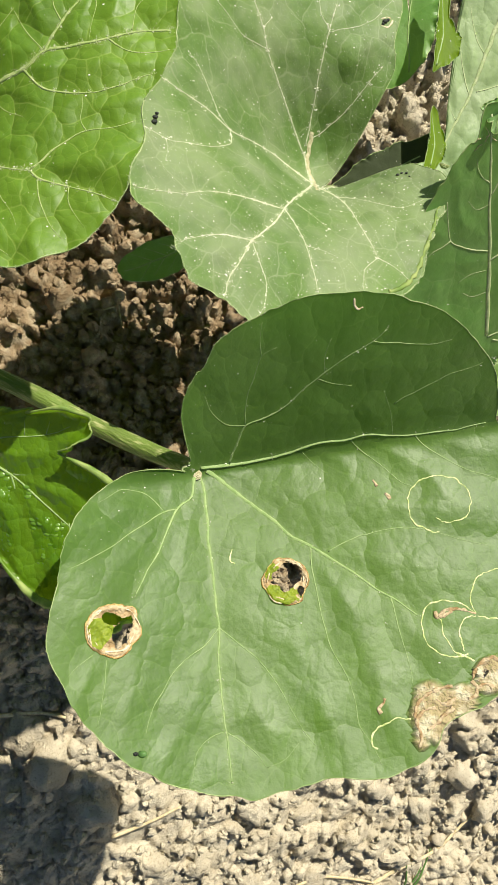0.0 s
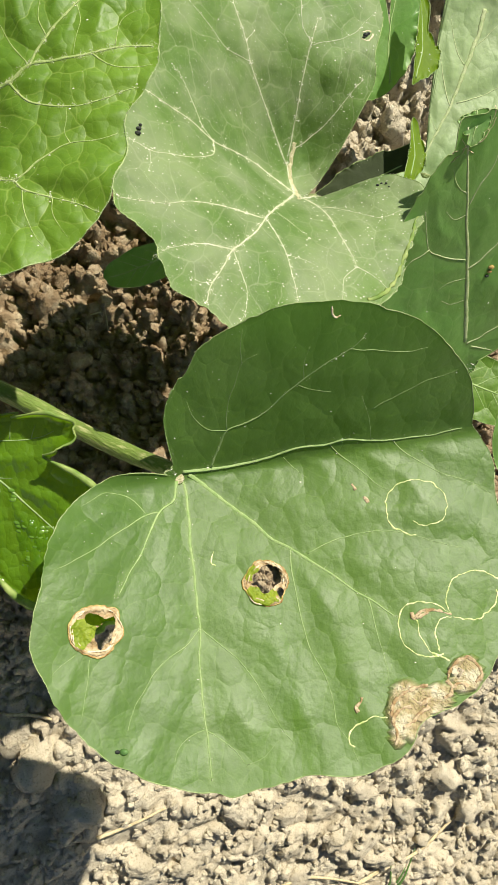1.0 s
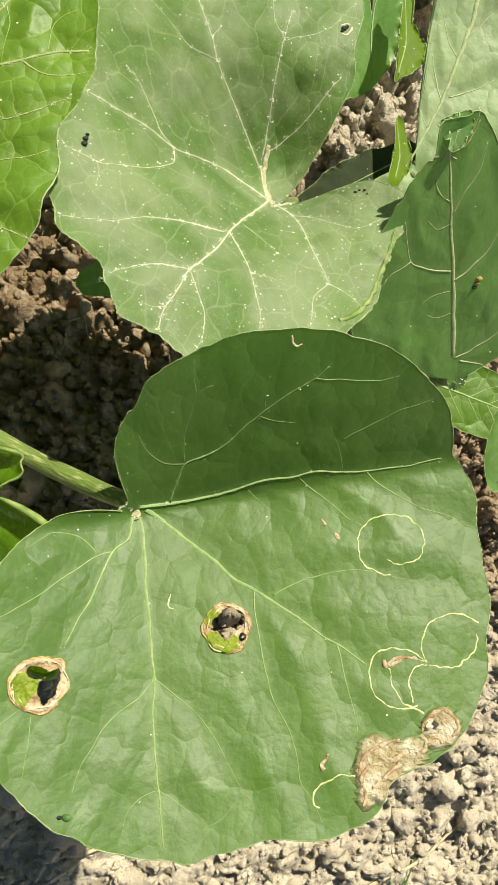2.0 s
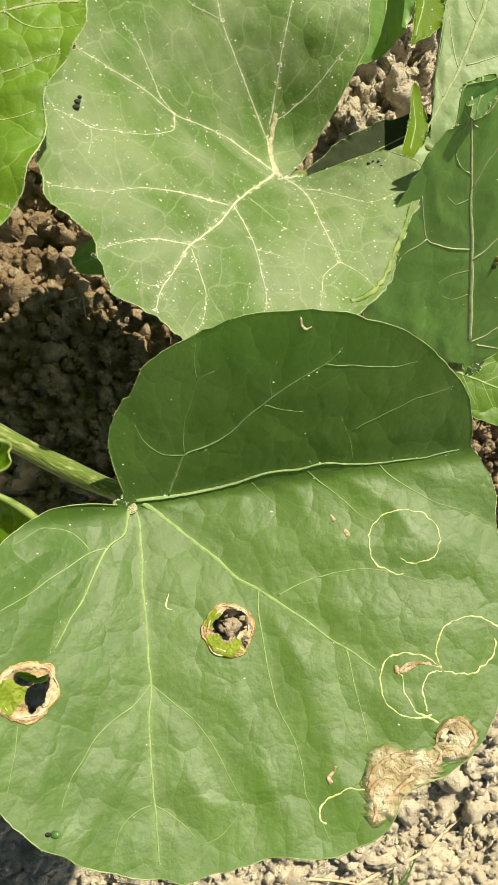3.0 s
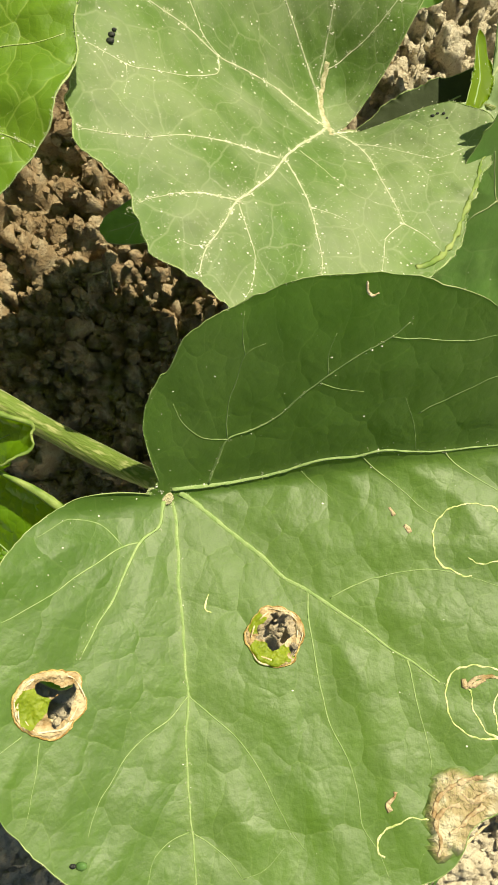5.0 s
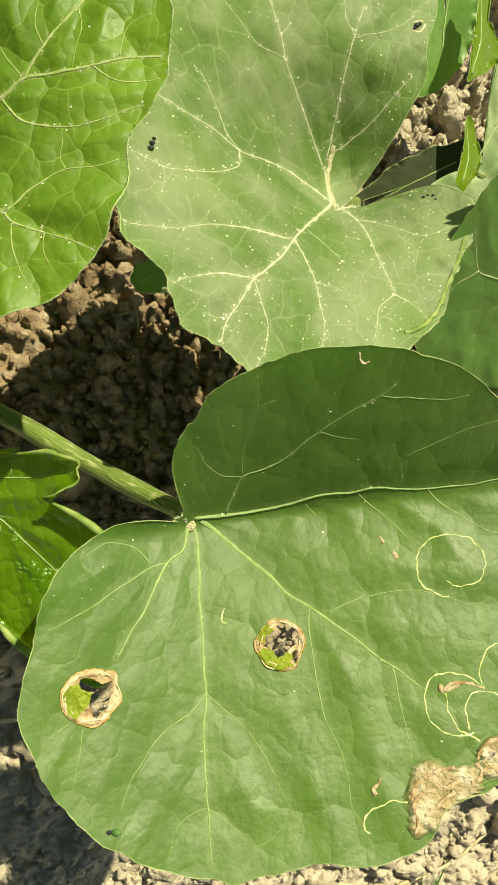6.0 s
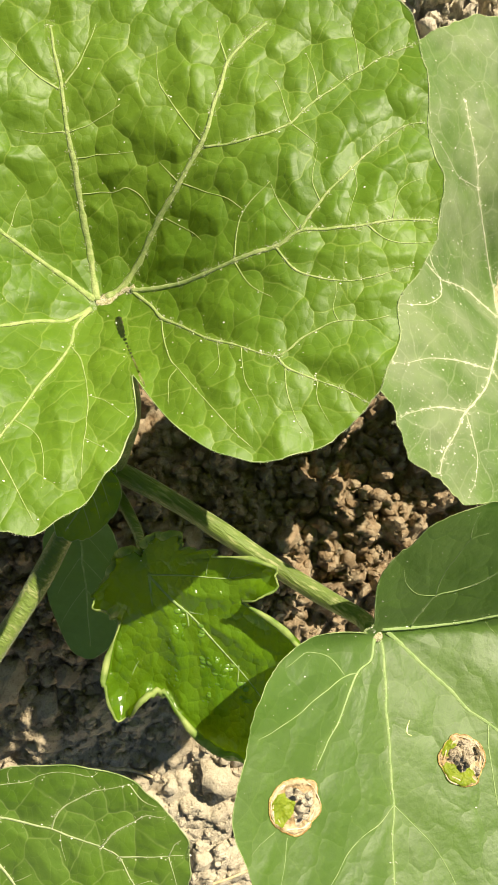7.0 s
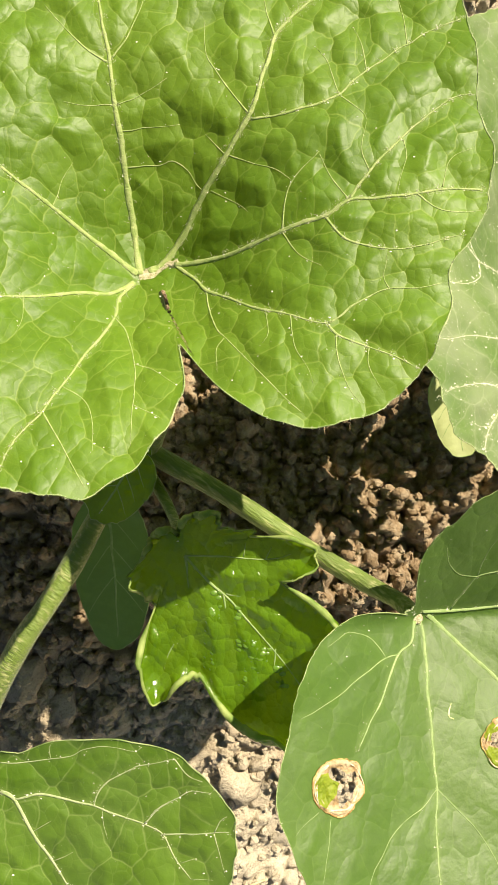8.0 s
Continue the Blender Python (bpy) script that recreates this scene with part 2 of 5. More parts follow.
def curve(points, step):
    """A smooth line through points, resampled about every step."""
    p = np.asarray(points, float)
    if len(p) == 2:
        n = max(2, int(np.linalg.norm(p[1] - p[0]) / step) + 1)
        return p[0] + (p[1] - p[0]) * np.linspace(0, 1, n)[:, None]
    q = np.vstack([2 * p[0] - p[1], p, 2 * p[-1] - p[-2]])
    rows = []
    for i in range(1, len(q) - 2):
        n = max(2, int(np.linalg.norm(q[i + 1] - q[i]) / step) + 1)
        s = np.linspace(0, 1, n, endpoint=False)[:, None]
        rows.append(0.5 * (2 * q[i] + (q[i + 1] - q[i - 1]) * s + (2 * q[i - 1] - 5 * q[i] + 4 * q[i + 1] - q[i + 2]) * s ** 2
                           + (3 * q[i] - q[i - 1] - 3 * q[i + 1] + q[i + 2]) * s ** 3))
    rows.append(p[-1:])
    return np.vstack(rows)


def tube(line, radii, sides=7, flat=1.0):
    """A round tube with closed ends along a line; flat squeezes it towards the ground."""
    n = len(line)
    t = np.gradient(line, axis=0)
    t /= np.linalg.norm(t, axis=1)[:, None] + 1e-12
    up = np.array([0.0, 0.0, 1.0])
    side = np.cross(t, up)
    weak = np.linalg.norm(side, axis=1) < 0.05
    side[weak] = np.cross(t[weak], (0.0, 1.0, 0.0))
    side /= np.linalg.norm(side, axis=1)[:, None]
    over = np.cross(side, t)
    a = np.linspace(0, 2 * np.pi, sides, endpoint=False)
    r = np.asarray(radii)[:, None, None]
    v = line[:, None, :] + r * (np.cos(a)[None, :, None] * side[:, None, :] + flat * np.sin(a)[None, :, None] * over[:, None, :])
    v = v.reshape(-1, 3)
    i, j = np.meshgrid(np.arange(n - 1), np.arange(sides), indexing="ij")
    k = (j + 1) % sides
    f = np.stack([i * sides + j, i * sides + k, (i + 1) * sides + k, (i + 1) * sides + j], -1).reshape(-1, 4)
    faces = [tuple(x) for x in f.tolist()] + [tuple(range(sides - 1, -1, -1)), tuple(range((n - 1) * sides, n * sides))]
    return v, faces


def joined(pieces):
    verts, faces, at = [], [], 0
    for v, f in pieces:
        verts.append(np.asarray(v))
        faces += [tuple(i + at for i in face) for face in f]
        at += len(v)
    return np.vstack(verts), faces


def hash2(i, j, seed):
    h = np.sin(i * 127.1 + j * 311.7 + seed * 74.7) * 43758.5453
    return h - np.floor(h)


def worley(x, y, scale, seed):
    """Distances to the nearest and second nearest of scattered points, and a random number for the nearest."""
    x, y = x * scale, y * scale
    i, j = np.floor(x), np.floor(y)
    f1, f2, who = np.full(x.shape, 9.0), np.full(x.shape, 9.0), np.zeros(x.shape)
    for a in (-1, 0, 1):
        for b in (-1, 0, 1):
            d = np.hypot(i + a + hash2(i + a, j + b, seed) - x, j + b + hash2(i + a, j + b, seed + 3.3) - y)
            near = d < f1
            f2 = np.where(near, f1, np.minimum(f2, d))
            who = np.where(near, hash2(i + a, j + b, seed + 7.7), who)
            f1 = np.where(near, d, f1)
    return f1, f2, who


def soft_noise(x, y, scale, seed, octaves=4):
    total, amp = np.zeros(np.shape(x)), 1.0
    for o in range(octaves):
        u, v = x * scale + seed * 5.1, y * scale + seed * 2.7
        i, j = np.floor(u), np.floor(v)
        a, b = u - i, v - j
        a, b = a * a * (3 - 2 * a), b * b * (3 - 2 * b)
        top = hash2(i, j, seed) * (1 - a) + hash2(i + 1, j, seed) * a
        low = hash2(i, j + 1, seed) * (1 - a) + hash2(i + 1, j + 1, seed) * a
        total += amp * (top * (1 - b) + low * b - 0.5)
        amp, scale = amp * 0.5, scale * 2.03
    return total


# ---- leaves ----
class Shape:
    """A leaf blade: where its stalk joins, its bent plane, and how far its margin reaches at each angle, in mm."""

    def __init__(self, base, form, margin, fold=None, dip=None, bend=None):
        self.base, self.form, self.margin, self.fold, self.dip, self.bend = np.array(base), form, margin, fold, dip, bend
        self.lines, self.pucker, self.wave, self.seed = [], 0.0006, 0.0008, 1.0
        self.quilt, self.width, self.rim = 0.0, 1.0, 0.00015
        self.jag, self.rim_mat, self.proud = 0.0016, RIM, 0.4
        self.swell, self.roll, self.lumpy = 0.0045, 0.0, 1.6

    def reach(self, angle):
        a = np.radians(np.array([p[0] for p in self.margin], float))
        r = np.array([p[1] for p in self.margin], float) / 1000
        gap = a[0] + 2 * np.pi - a[-1]
        if gap > 0.09:
            mid = a[-1] + gap / 2
            w = min(0.10, gap * 0.22)
            a = np.r_[a, a[-1] + w, mid, a[0] + 2 * np.pi - w]
            r = np.r_[r, 0.004, 0.003, 0.004]
        fine = np.linspace(a[0], a[0] + 2 * np.pi, 1441)[:-1]
        rr = np.interp(fine, np.r_[a, a[0] + 2 * np.pi], np.r_[r, r[0]])
        k = np.exp(-0.5 * (np.arange(-12, 13) / 3.5) ** 2)
        rr = np.convolve(np.r_[rr[-12:], rr, rr[:12]], k / k.sum(), "valid")
        big = np.clip(rr / 0.03, 0, 1)
        rr = rr + big * self.jag * soft_noise(np.cos(fine) * 3, np.sin(fine) * 3, 3.6, self.seed, 4)
        return np.interp((angle - a[0]) % (2 * np.pi), np.r_[fine - a[0], 2 * np.pi], np.r_[rr, rr[0]])

    def plane(self, u, v):
        c0, du, dv, a, b, p, q, s = self.form
        x, y = u - du, v - dv
        qx, qy = 0.06 * np.tanh(x / 0.06), 0.06 * np.tanh(y / 0.06)
        z = c0 + a * x + b * y + p * qx * qx + q * qx * qy + s * qy * qy
        if self.bend:
            z = z + self.bend[0] * qx ** 3 + self.bend[1] * qx ** 2 * qy + self.bend[2] * qx * qy ** 2 + self.bend[3] * qy ** 3
        if self.fold:
            k, dx, dy = self.fold
            d = (v * dx - u * dy) / math.hypot(dx, dy)
            z = z + k * 0.5 * (d + np.sqrt(d * d + 0.002 ** 2))
        if self.dip:
            k, x0, y0, wide = self.dip
            z = z + k * np.exp(-((u - x0) ** 2 + (v - y0) ** 2) / wide ** 2)
        return z + self.wave * 2.4 * soft_noise(u, v, 22.0, self.seed, 2)

    def far_from_vein(self, u, v):
        """Distance to the nearest vein, and which of its stretches that is."""
        best, which, n = np.full(np.shape(u), 1.0), np.zeros(np.shape(u), int), 0
        for width, line in self.lines:
            for (x0, y0), (x1, y1) in zip(line[:-1], line[1:]):
                dx, dy = x1 - x0, y1 - y0
                t = np.clip(((u - x0) * dx + (v - y0) * dy) / (dx * dx + dy * dy + 1e-12), 0, 1)
                d = np.hypot(u - x0 - t * dx, v - y0 - t * dy)
                which = np.where(d < best, n, which)
                best = np.minimum(best, d)
                n += 1
        return best, which

    def height(self, u, v, d):
        swell = 1 - np.exp(-(d / self.swell) ** 2)
        bumps = soft_noise(u, v, 130.0, self.seed + 4, 2)
        z = self.plane(u, v) + self.pucker * swell * (1 + self.lumpy * bumps)
        return z + self.quilt * swell * soft_noise(u, v, 260.0, self.seed + 5, 2)


def blade_grid(shape, spokes, rings):
    ang = np.linspace(0, 2 * np.pi, spokes, endpoint=False)
    s = np.linspace(0, 1, rings + 1)[1:]
    r = shape.reach(ang)
    u = (s[:, None] * r * np.cos(ang)).ravel()
    v = (s[:, None] * r * np.sin(ang)).ravel()
    return ang, s, r, u, v


def make_leaf(plant, name, shape, veins, green, vein_mat, label, spokes=420, rings=110, holes=(), dry=(), ruffle=0.0, specks=60, speck_lines=0.0, curl=0.0, hairs=0):
    """A leaf blade under its plant, with raised veins, a rim and dust specks as its own pieces."""
    shape.lines = []
    groups = []
    for group in veins:
        lines = []
        for w, *pts in group:
            line = curve(np.array(pts) / 1000, 0.0012)
            jig = soft_noise(line[:, 0], line[:, 1], 160.0, 3.0, 2)
            line = line + np.stack([jig, -jig], 1) * 0.0006
            lines.append((w, line))
            shape.lines.append((w, curve(np.array(pts) / 1000, 0.006)))
        groups.append(lines)
    ang, s, r, u, v = blade_grid(shape, spokes, rings)
    d, near_to = shape.far_from_vein(u, v)
    z = shape.height(u, v, d)
    stout = np.concatenate([[w] * (len(line) - 1) for w, line in shape.lines])[near_to]
    ss = np.repeat(s, spokes)
    aa = np.tile(ang, rings)
    edge = np.clip((ss - 0.72) / 0.28, 0, 1) ** 2
    z = z + edge * (ruffle * 2.2 * soft_noise(np.cos(aa) * 4, np.sin(aa) * 4, 1.0, shape.seed + 8, 2))
    middle = float(shape.height(np.zeros(1), np.zeros(1), np.zeros(1))[0])
    table = np.vstack([np.full((1, spokes), middle), z.reshape(rings, spokes)])

    def lift(line):
        """The blade's height at places given beside its stalk."""
        a = np.arctan2(line[:, 1], line[:, 0]) % (2 * np.pi)
        x = a / (2 * np.pi) * spokes
        y = np.clip(np.hypot(line[:, 0], line[:, 1]) / shape.reach(a), 0, 1) * rings
        i, j = np.minimum(y.astype(int), rings - 1), x.astype(int) % spokes
        f, g, k = y - i, x - np.floor(x), (j + 1) % spokes
        return (table[i, j] * (1 - g) + table[i, k] * g) * (1 - f) + (table[i + 1, j] * (1 - g) + table[i + 1, k] * g) * f

    pu, pv = u, v
    if curl:
        # the outermost sixth rolls up and inwards
        turn = 2.7 * np.clip(0.75 + 1.8 * soft_noise(np.cos(aa) * 5, np.sin(aa) * 5, 1.0, shape.seed + 3, 2), 0.05, 1) + 1e-3
        e = np.clip((ss - 0.84) / 0.16, 0, 1)
        wide = curl * np.tile(r, rings) * 0.16
        grow = np.tile(r, rings) * (1 + 0.06 * turn / 2.7)
        out = np.where(ss > 0.84, 0.84 * grow + wide * np.sin(turn * e) / turn, ss * grow)
        pu, pv = out * np.cos(aa), out * np.sin(aa)
        z = z + wide * (1 - np.cos(turn * e)) / turn
    verts = np.vstack([[[0, 0, middle]], np.stack([pu, pv, z], 1)])
    i, j = np.meshgrid(np.arange(rings - 1), np.arange(spokes), indexing="ij")
    k = (j + 1) % spokes
    quads = np.stack([1 + i * spokes + j, 1 + (i + 1) * spokes + j, 1 + (i + 1) * spokes + k, 1 + i * spokes + k], -1).reshape(-1, 4)
    if holes:
        mid = verts[quads].mean(1)
        keep = np.ones(len(quads), bool)
        for x, y, rad in holes:
            keep &= np.hypot(mid[:, 0] - x / 1000, mid[:, 1] - y / 1000) > rad / 1000
        quads = quads[keep]
    faces = [tuple(q) for q in quads.tolist()] + [(0, 1 + a, 1 + (a + 1) % spokes) for a in range(spokes)]
    blade = new(name, mesh_of(name, verts, faces, green))
    blade.location = shape.base
    blade.parent = plant
    blade.matrix_parent_inverse = Matrix.Translation(-Vector(plant.location))
    if label:
        tagged(blade, label)
    near = blade.data.attributes.new("vein", "FLOAT", "POINT")
    near.data.foreach_set("value", np.r_[0.0, np.exp(-(d / 0.0009) ** 2) * np.clip(stout / 1.3, 0, 1) ** 1.5])
    burnt = np.zeros(len(u))
    for x, y, a, b, turn in dry:
        c, q = math.cos(radians(turn)), math.sin(radians(turn))
        dx, dy = u - x / 1000, v - y / 1000
        e = np.hypot((dx * c + dy * q) / (a / 1000), (dy * c - dx * q) / (b / 1000)) + 0.45 * soft_noise(u, v, 130.0, 9.0, 2)
        burnt = np.maximum(burnt, np.clip((1.06 - e) / 0.14, 0, 1))
    blade.data.attributes.new("dry", "FLOAT", "POINT").data.foreach_set("value", np.r_[0.0, burnt])

    for lines in groups:
        pieces = []
        for w, line in lines:
            inside = np.hypot(line[:, 0], line[:, 1]) < shape.reach(np.arctan2(line[:, 1], line[:, 0])) * 0.985
            inside |= np.hypot(line[:, 0], line[:, 1]) < 0.006
            for x, y, rad in holes:
                inside &= np.hypot(line[:, 0] - x / 1000, line[:, 1] - y / 1000) > rad / 1000
            line = line[inside]
            if len(line) < 4:
                continue
            taper = np.linspace(1, 0.3, len(line)) * (1 + 0.5 * soft_noise(line[:, 0], line[:, 1], 900.0, 5.0, 2))
            p = np.column_stack([line, lift(line) + 0.00003])
            pieces.append(tube(p, 0.00046 * w ** 1.5 * shape.width * taper, 6, shape.proud))
        if pieces:
            part("vein", *joined(pieces), vein_mat, blade)
    rim_line = np.vstack([verts[-spokes:], verts[-spokes:-spokes + 1]])
    rolled = shape.roll * np.clip(0.45 + 1.4 * soft_noise(rim_line[:, 0], rim_line[:, 1], 110.0, 6.0, 2), 0.1, 1)
    part("margin", *tube(rim_line, rolled + shape.rim * (1 + 0.7 * soft_noise(rim_line[:, 0], rim_line[:, 1], 400.0, 2.0, 2)), 7), shape.rim_mat, blade)
    if hairs:
        rng = np.random.RandomState(int(shape.seed * 77))
        pieces = []
        roots = [rim_line[rng.randint(0, len(rim_line), hairs // 2)]]
        for w, line in shape.lines:
            if w > 0.85:
                n = int(hairs * 0.02 * len(line) * w / 4)
                spots = line[rng.randint(0, len(line), n)] + rng.randn(n, 2) * 0.00035 * w
                roots.append(np.column_stack([spots, lift(spots)]))
        for x, y, zz in np.vstack(roots):
            a, out, up = rng.rand() * 6.3, 0.0003 + 0.0004 * rng.rand(), 0.0002 + 0.0005 * rng.rand()
            b, t = 0.00004, a + 1.6
            tip = (x + out * math.cos(a), y + out * math.sin(a), zz + up)
            foot = [(x + b * math.cos(t + q), y + b * math.sin(t + q), zz - 0.00005) for q in (0, 2.1, 4.2)]
            pieces.append((foot + [tip], [(0, 1, 3), (1, 2, 3), (2, 0, 3)]))
        tagged(part("hairs", *joined(pieces), HAIR, blade), kind="stuff")
    if specks:
        rng = np.random.RandomState(int(shape.seed * 100))
        pieces = []
        a = rng.rand(specks) * 2 * np.pi
        q = np.sqrt(rng.rand(specks)) * 0.95 * shape.reach(a)
        spots = np.column_stack([q * np.cos(a), q * np.sin(a)])
        if speck_lines:
            for w, line in shape.lines:
                n = int(len(line) * speck_lines * w)
                spots = np.vstack([spots, line[rng.randint(0, len(line), n)] + rng.randn(n, 2) * 0.0005])
        top = lift(spots)
        for (x, y), zz in zip(spots, top):
            size = 0.00007 + 0.00019 * rng.rand() ** 3
            t = rng.rand() * 6.3
            pts = [(size * 1.5 * math.cos(t + q), size * math.sin(t + q), 0) for q in (0, 1.57, 3.14, 4.71)]
            pv = [(x + px, y + py, zz - 0.00005) for px, py, _ in pts] + [(x, y, zz + size * 1.1)]
            pieces.append((pv, [(0, 1, 4), (1, 2, 4), (2, 3, 4), (3, 0, 4)]))
        tagged(part("specks", *joined(pieces), SPECK, blade), kind="stuff")
    return blade, lift


def stalk(plant, name, points, r0, r1, material=STALK, label="", sides=14):
    """A ribbed, slightly uneven round stalk."""
    line = curve(np.array(points) / 1000, 0.002)
    n = len(line)
    rad = np.linspace(r0, r1, n) / 1000 * (1 + 0.05 * np.sin(np.arange(n) * 0.37))
    v, f = tube(line, rad, sides)
    ridge = 1 + 0.06 * np.cos(np.arange(sides) * 2 * np.pi / sides * 5)
    v = v.reshape(n, sides, 3)
    v = line[:, None, :] + (v - line[:, None, :]) * ridge[None, :, None]
    ob = part(name, v.reshape(-1, 3), f, material, plant, label)
    ob.matrix_parent_inverse = Matrix.Translation(-Vector(plant.location))
    return ob


# ---- ground ----
def land(x, y):
    """The bank that falls away from the planted ridge to the furrow."""
    g = -0.452 * x + 0.539 * y + 0.227
    return 0.23 + 0.36 * np.tanh((g - 0.23) / 0.36) - 0.026 * np.exp(-((x + 0.045) / 0.080) ** 2 - ((y - 0.204) / 0.055) ** 2) + 0.020 * np.exp(-((x + 0.060) / 0.070) ** 2 - ((y - 0.100) / 0.050) ** 2) - 0.055 * np.exp(-((x - 0.105) / 0.060) ** 2 - ((y - 0.315) / 0.060) ** 2)


def crumbs(x, y):
    wx, wy = x + 0.004 * soft_noise(x, y, 60, 1.0, 2), y + 0.004 * soft_noise(x, y, 60, 2.0, 2)
    h = 0.016 * soft_noise(x, y, 9.0, 5.0, 3)
    for scale, amp, seed, share in ((38, 0.012, 1.0, 0.6), (85, 0.011, 2.0, 0.8), (170, 0.0070, 3.0, 0.9), (360, 0.0030, 4.0, 0.95)):
        f1, f2, who = worley(wx, wy, scale, seed)
        lump = np.clip((f2 - f1) * 3.2, 0, 1) ** 0.8 * np.sqrt(np.clip(1 - (f1 / 0.95) ** 2, 0, 1))
        worn = 0.50 if scale < 100 else 0.40
        h += amp * lump * np.where(who < share, 0.35 + who / share, 0.0) * (worn + (1 - worn) * np.clip((y + 0.03) / 0.12, 0, 1))
    return h


def ground_height(x, y):
    return land(x, y) + crumbs(x, y)


def axis(lo, hi, step, out):
    inner = np.arange(lo, hi, step)
    grow = step * 1.28 ** np.arange(1, 42)
    grow = np.cumsum(grow)
    grow = grow[grow < out]
    return np.r_[(lo - grow)[::-1], inner, inner[-1] + grow]


gx, gy = axis(-0.26, 0.27, 0.0016, 400), axis(-0.27, 0.40, 0.0016, 400)
X, Y = np.meshgrid(gx, gy)
near_view = np.clip(1.6 - 4 * np.maximum(0, np.maximum(np.abs(X) - 0.3, np.abs(Y - 0.06) - 0.36)), 0, 1)
Z = land(X, Y) + crumbs(X, Y) * near_view
nx, ny = len(gx), len(gy)
I, J = np.meshgrid(np.arange(ny - 1), np.arange(nx - 1), indexing="ij")
quads = np.stack([I * nx + J, I * nx + J + 1, (I + 1) * nx + J + 1, (I + 1) * nx + J], -1).reshape(-1, 4)
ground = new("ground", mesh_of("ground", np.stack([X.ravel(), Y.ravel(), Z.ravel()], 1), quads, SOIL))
tagged(ground, "dry crumbly brown soil of a sloping planted bank", "soil", kind="structure")


def ball(level):
    bm = bmesh.new()
    bmesh.ops.create_icosphere(bm, subdivisions=level, radius=1.0)
    v = np.array([x.co for x in bm.verts])
    f = [tuple(x.index for x in face.verts) for face in bm.faces]
    bm.free()
    return v, f


def clod_shape(level, rng):
    """A lump broken along a dozen planes, with crumbly sides."""
    v, f = ball(level)
    n = rng.randn(13, 3)
    n /= np.linalg.norm(n, axis=1)[:, None]
    cut = 0.62 + 0.38 * rng.rand(13)
    dots = v @ n.T
    reach = np.where(dots > 0.15, cut / np.maximum(dots, 0.15), 9.0).min(1)
    reach = np.minimum(reach, 1.25) * (1 + 0.14 * rng.randn(len(v)) * (1 if level > 1 else 0.5))
    v = v * reach[:, None] * (1.0, 0.85, 0.7)
    return v, f


rng = np.random.RandomState(4)
small_shapes = [clod_shape(1, rng) for _ in range(14)]
large_shapes = [clod_shape(3, rng) for _ in range(8)]


def turned(v, rng):
    q = Euler((rng.rand() * 6.3, rng.rand() * 6.3, rng.rand() * 6.3)).to_matrix()
    return v @ np.array(q).T


def scatter(count, shapes, lo, hi, power, rng):
    out = []
    xs, ys = -0.24 + 0.49 * rng.rand(count), -0.25 + 0.63 * rng.rand(count)
    loose = rng.rand(count) < 0.40 + 0.60 * np.clip((ys + 0.03) / 0.12, 0, 1)
    xs, ys = xs[loose], ys[loose]
    zs = ground_height(xs, ys)
    for x, y, z in zip(xs, ys, zs):
        size = lo + (hi - lo) * rng.rand() ** power
        v, f = shapes[rng.randint(len(shapes))]
        out.append((turned(v, rng) * size + (x, y, z + size * 0.25), f))
    return joined(out)


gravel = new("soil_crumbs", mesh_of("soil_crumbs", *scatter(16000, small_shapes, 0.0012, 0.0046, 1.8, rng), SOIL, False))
tagged(gravel, "loose small crumbs of dry brown soil", "soil crumbs", kind="stuff")
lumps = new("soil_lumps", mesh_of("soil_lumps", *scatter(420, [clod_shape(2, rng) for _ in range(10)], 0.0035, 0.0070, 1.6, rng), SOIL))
tagged(lumps, "broken lumps of dry brown soil", "soil lumps", kind="stuff")
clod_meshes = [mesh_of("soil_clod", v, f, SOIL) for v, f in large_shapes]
for n, (x, y, size) in enumerate([(-129, 39, 13), (-171, 43, 12), (-68, -13, 14), (-96, 1, 13), (-156, 25, 11), (-15, 114, 6), (2, -92, 13), (85, -97, 16), (65, -134, 13),
                                  (-33, -125, 14), (-110, -40, 16), (-125, -20, 14), (-95, -70, 15), (30, -110, 12), (120, -120, 14), (150, -90, 16), (40, -160, 13), (-90, 200, 5),
                                  (-60, 215, 5), (-75, 178, 5), (75, 290, 9), (90, 300, 10), (-40, 180, 5), (175, -130, 15), (-10, -150, 14), (100, -160, 12)]):
    clod = new("soil_clod", clod_meshes[n % len(clod_meshes)])
    z = float(ground_height(np.array(x / 1000), np.array(y / 1000)))
    clod.matrix_world = pose(x / 1000, y / 1000, z - size * 0.0003, 20 * n, 13 * n, 57 * n) @ Matrix.Scale(size / 1000, 4)
    tagged(clod, "dry crumbly clod of brown soil", "soil clod", "soil clods on the bank")


def litter(name, points, r0, r1, label, material=STRAW):
    """A dry stalk that lies on the soil."""
    p = np.array(points, float) / 1000
    line = curve(np.column_stack([p, np.zeros(len(p))]), 0.003)
    top = ground_height(line[:, 0], line[:, 1])
    k = np.ones(9) / 9
    line[:, 2] = np.convolve(np.r_[[top[0]] * 4, top, [top[-1]] * 4], k, "valid") + 0.0035
    v, f = tube(line, np.linspace(r0, r1, len(line)) / 1000, 7, 0.6)
    ob = new(name, mesh_of(name, v, f, material))
    return tagged(ob, label, "straw", "dry straws on the soil")


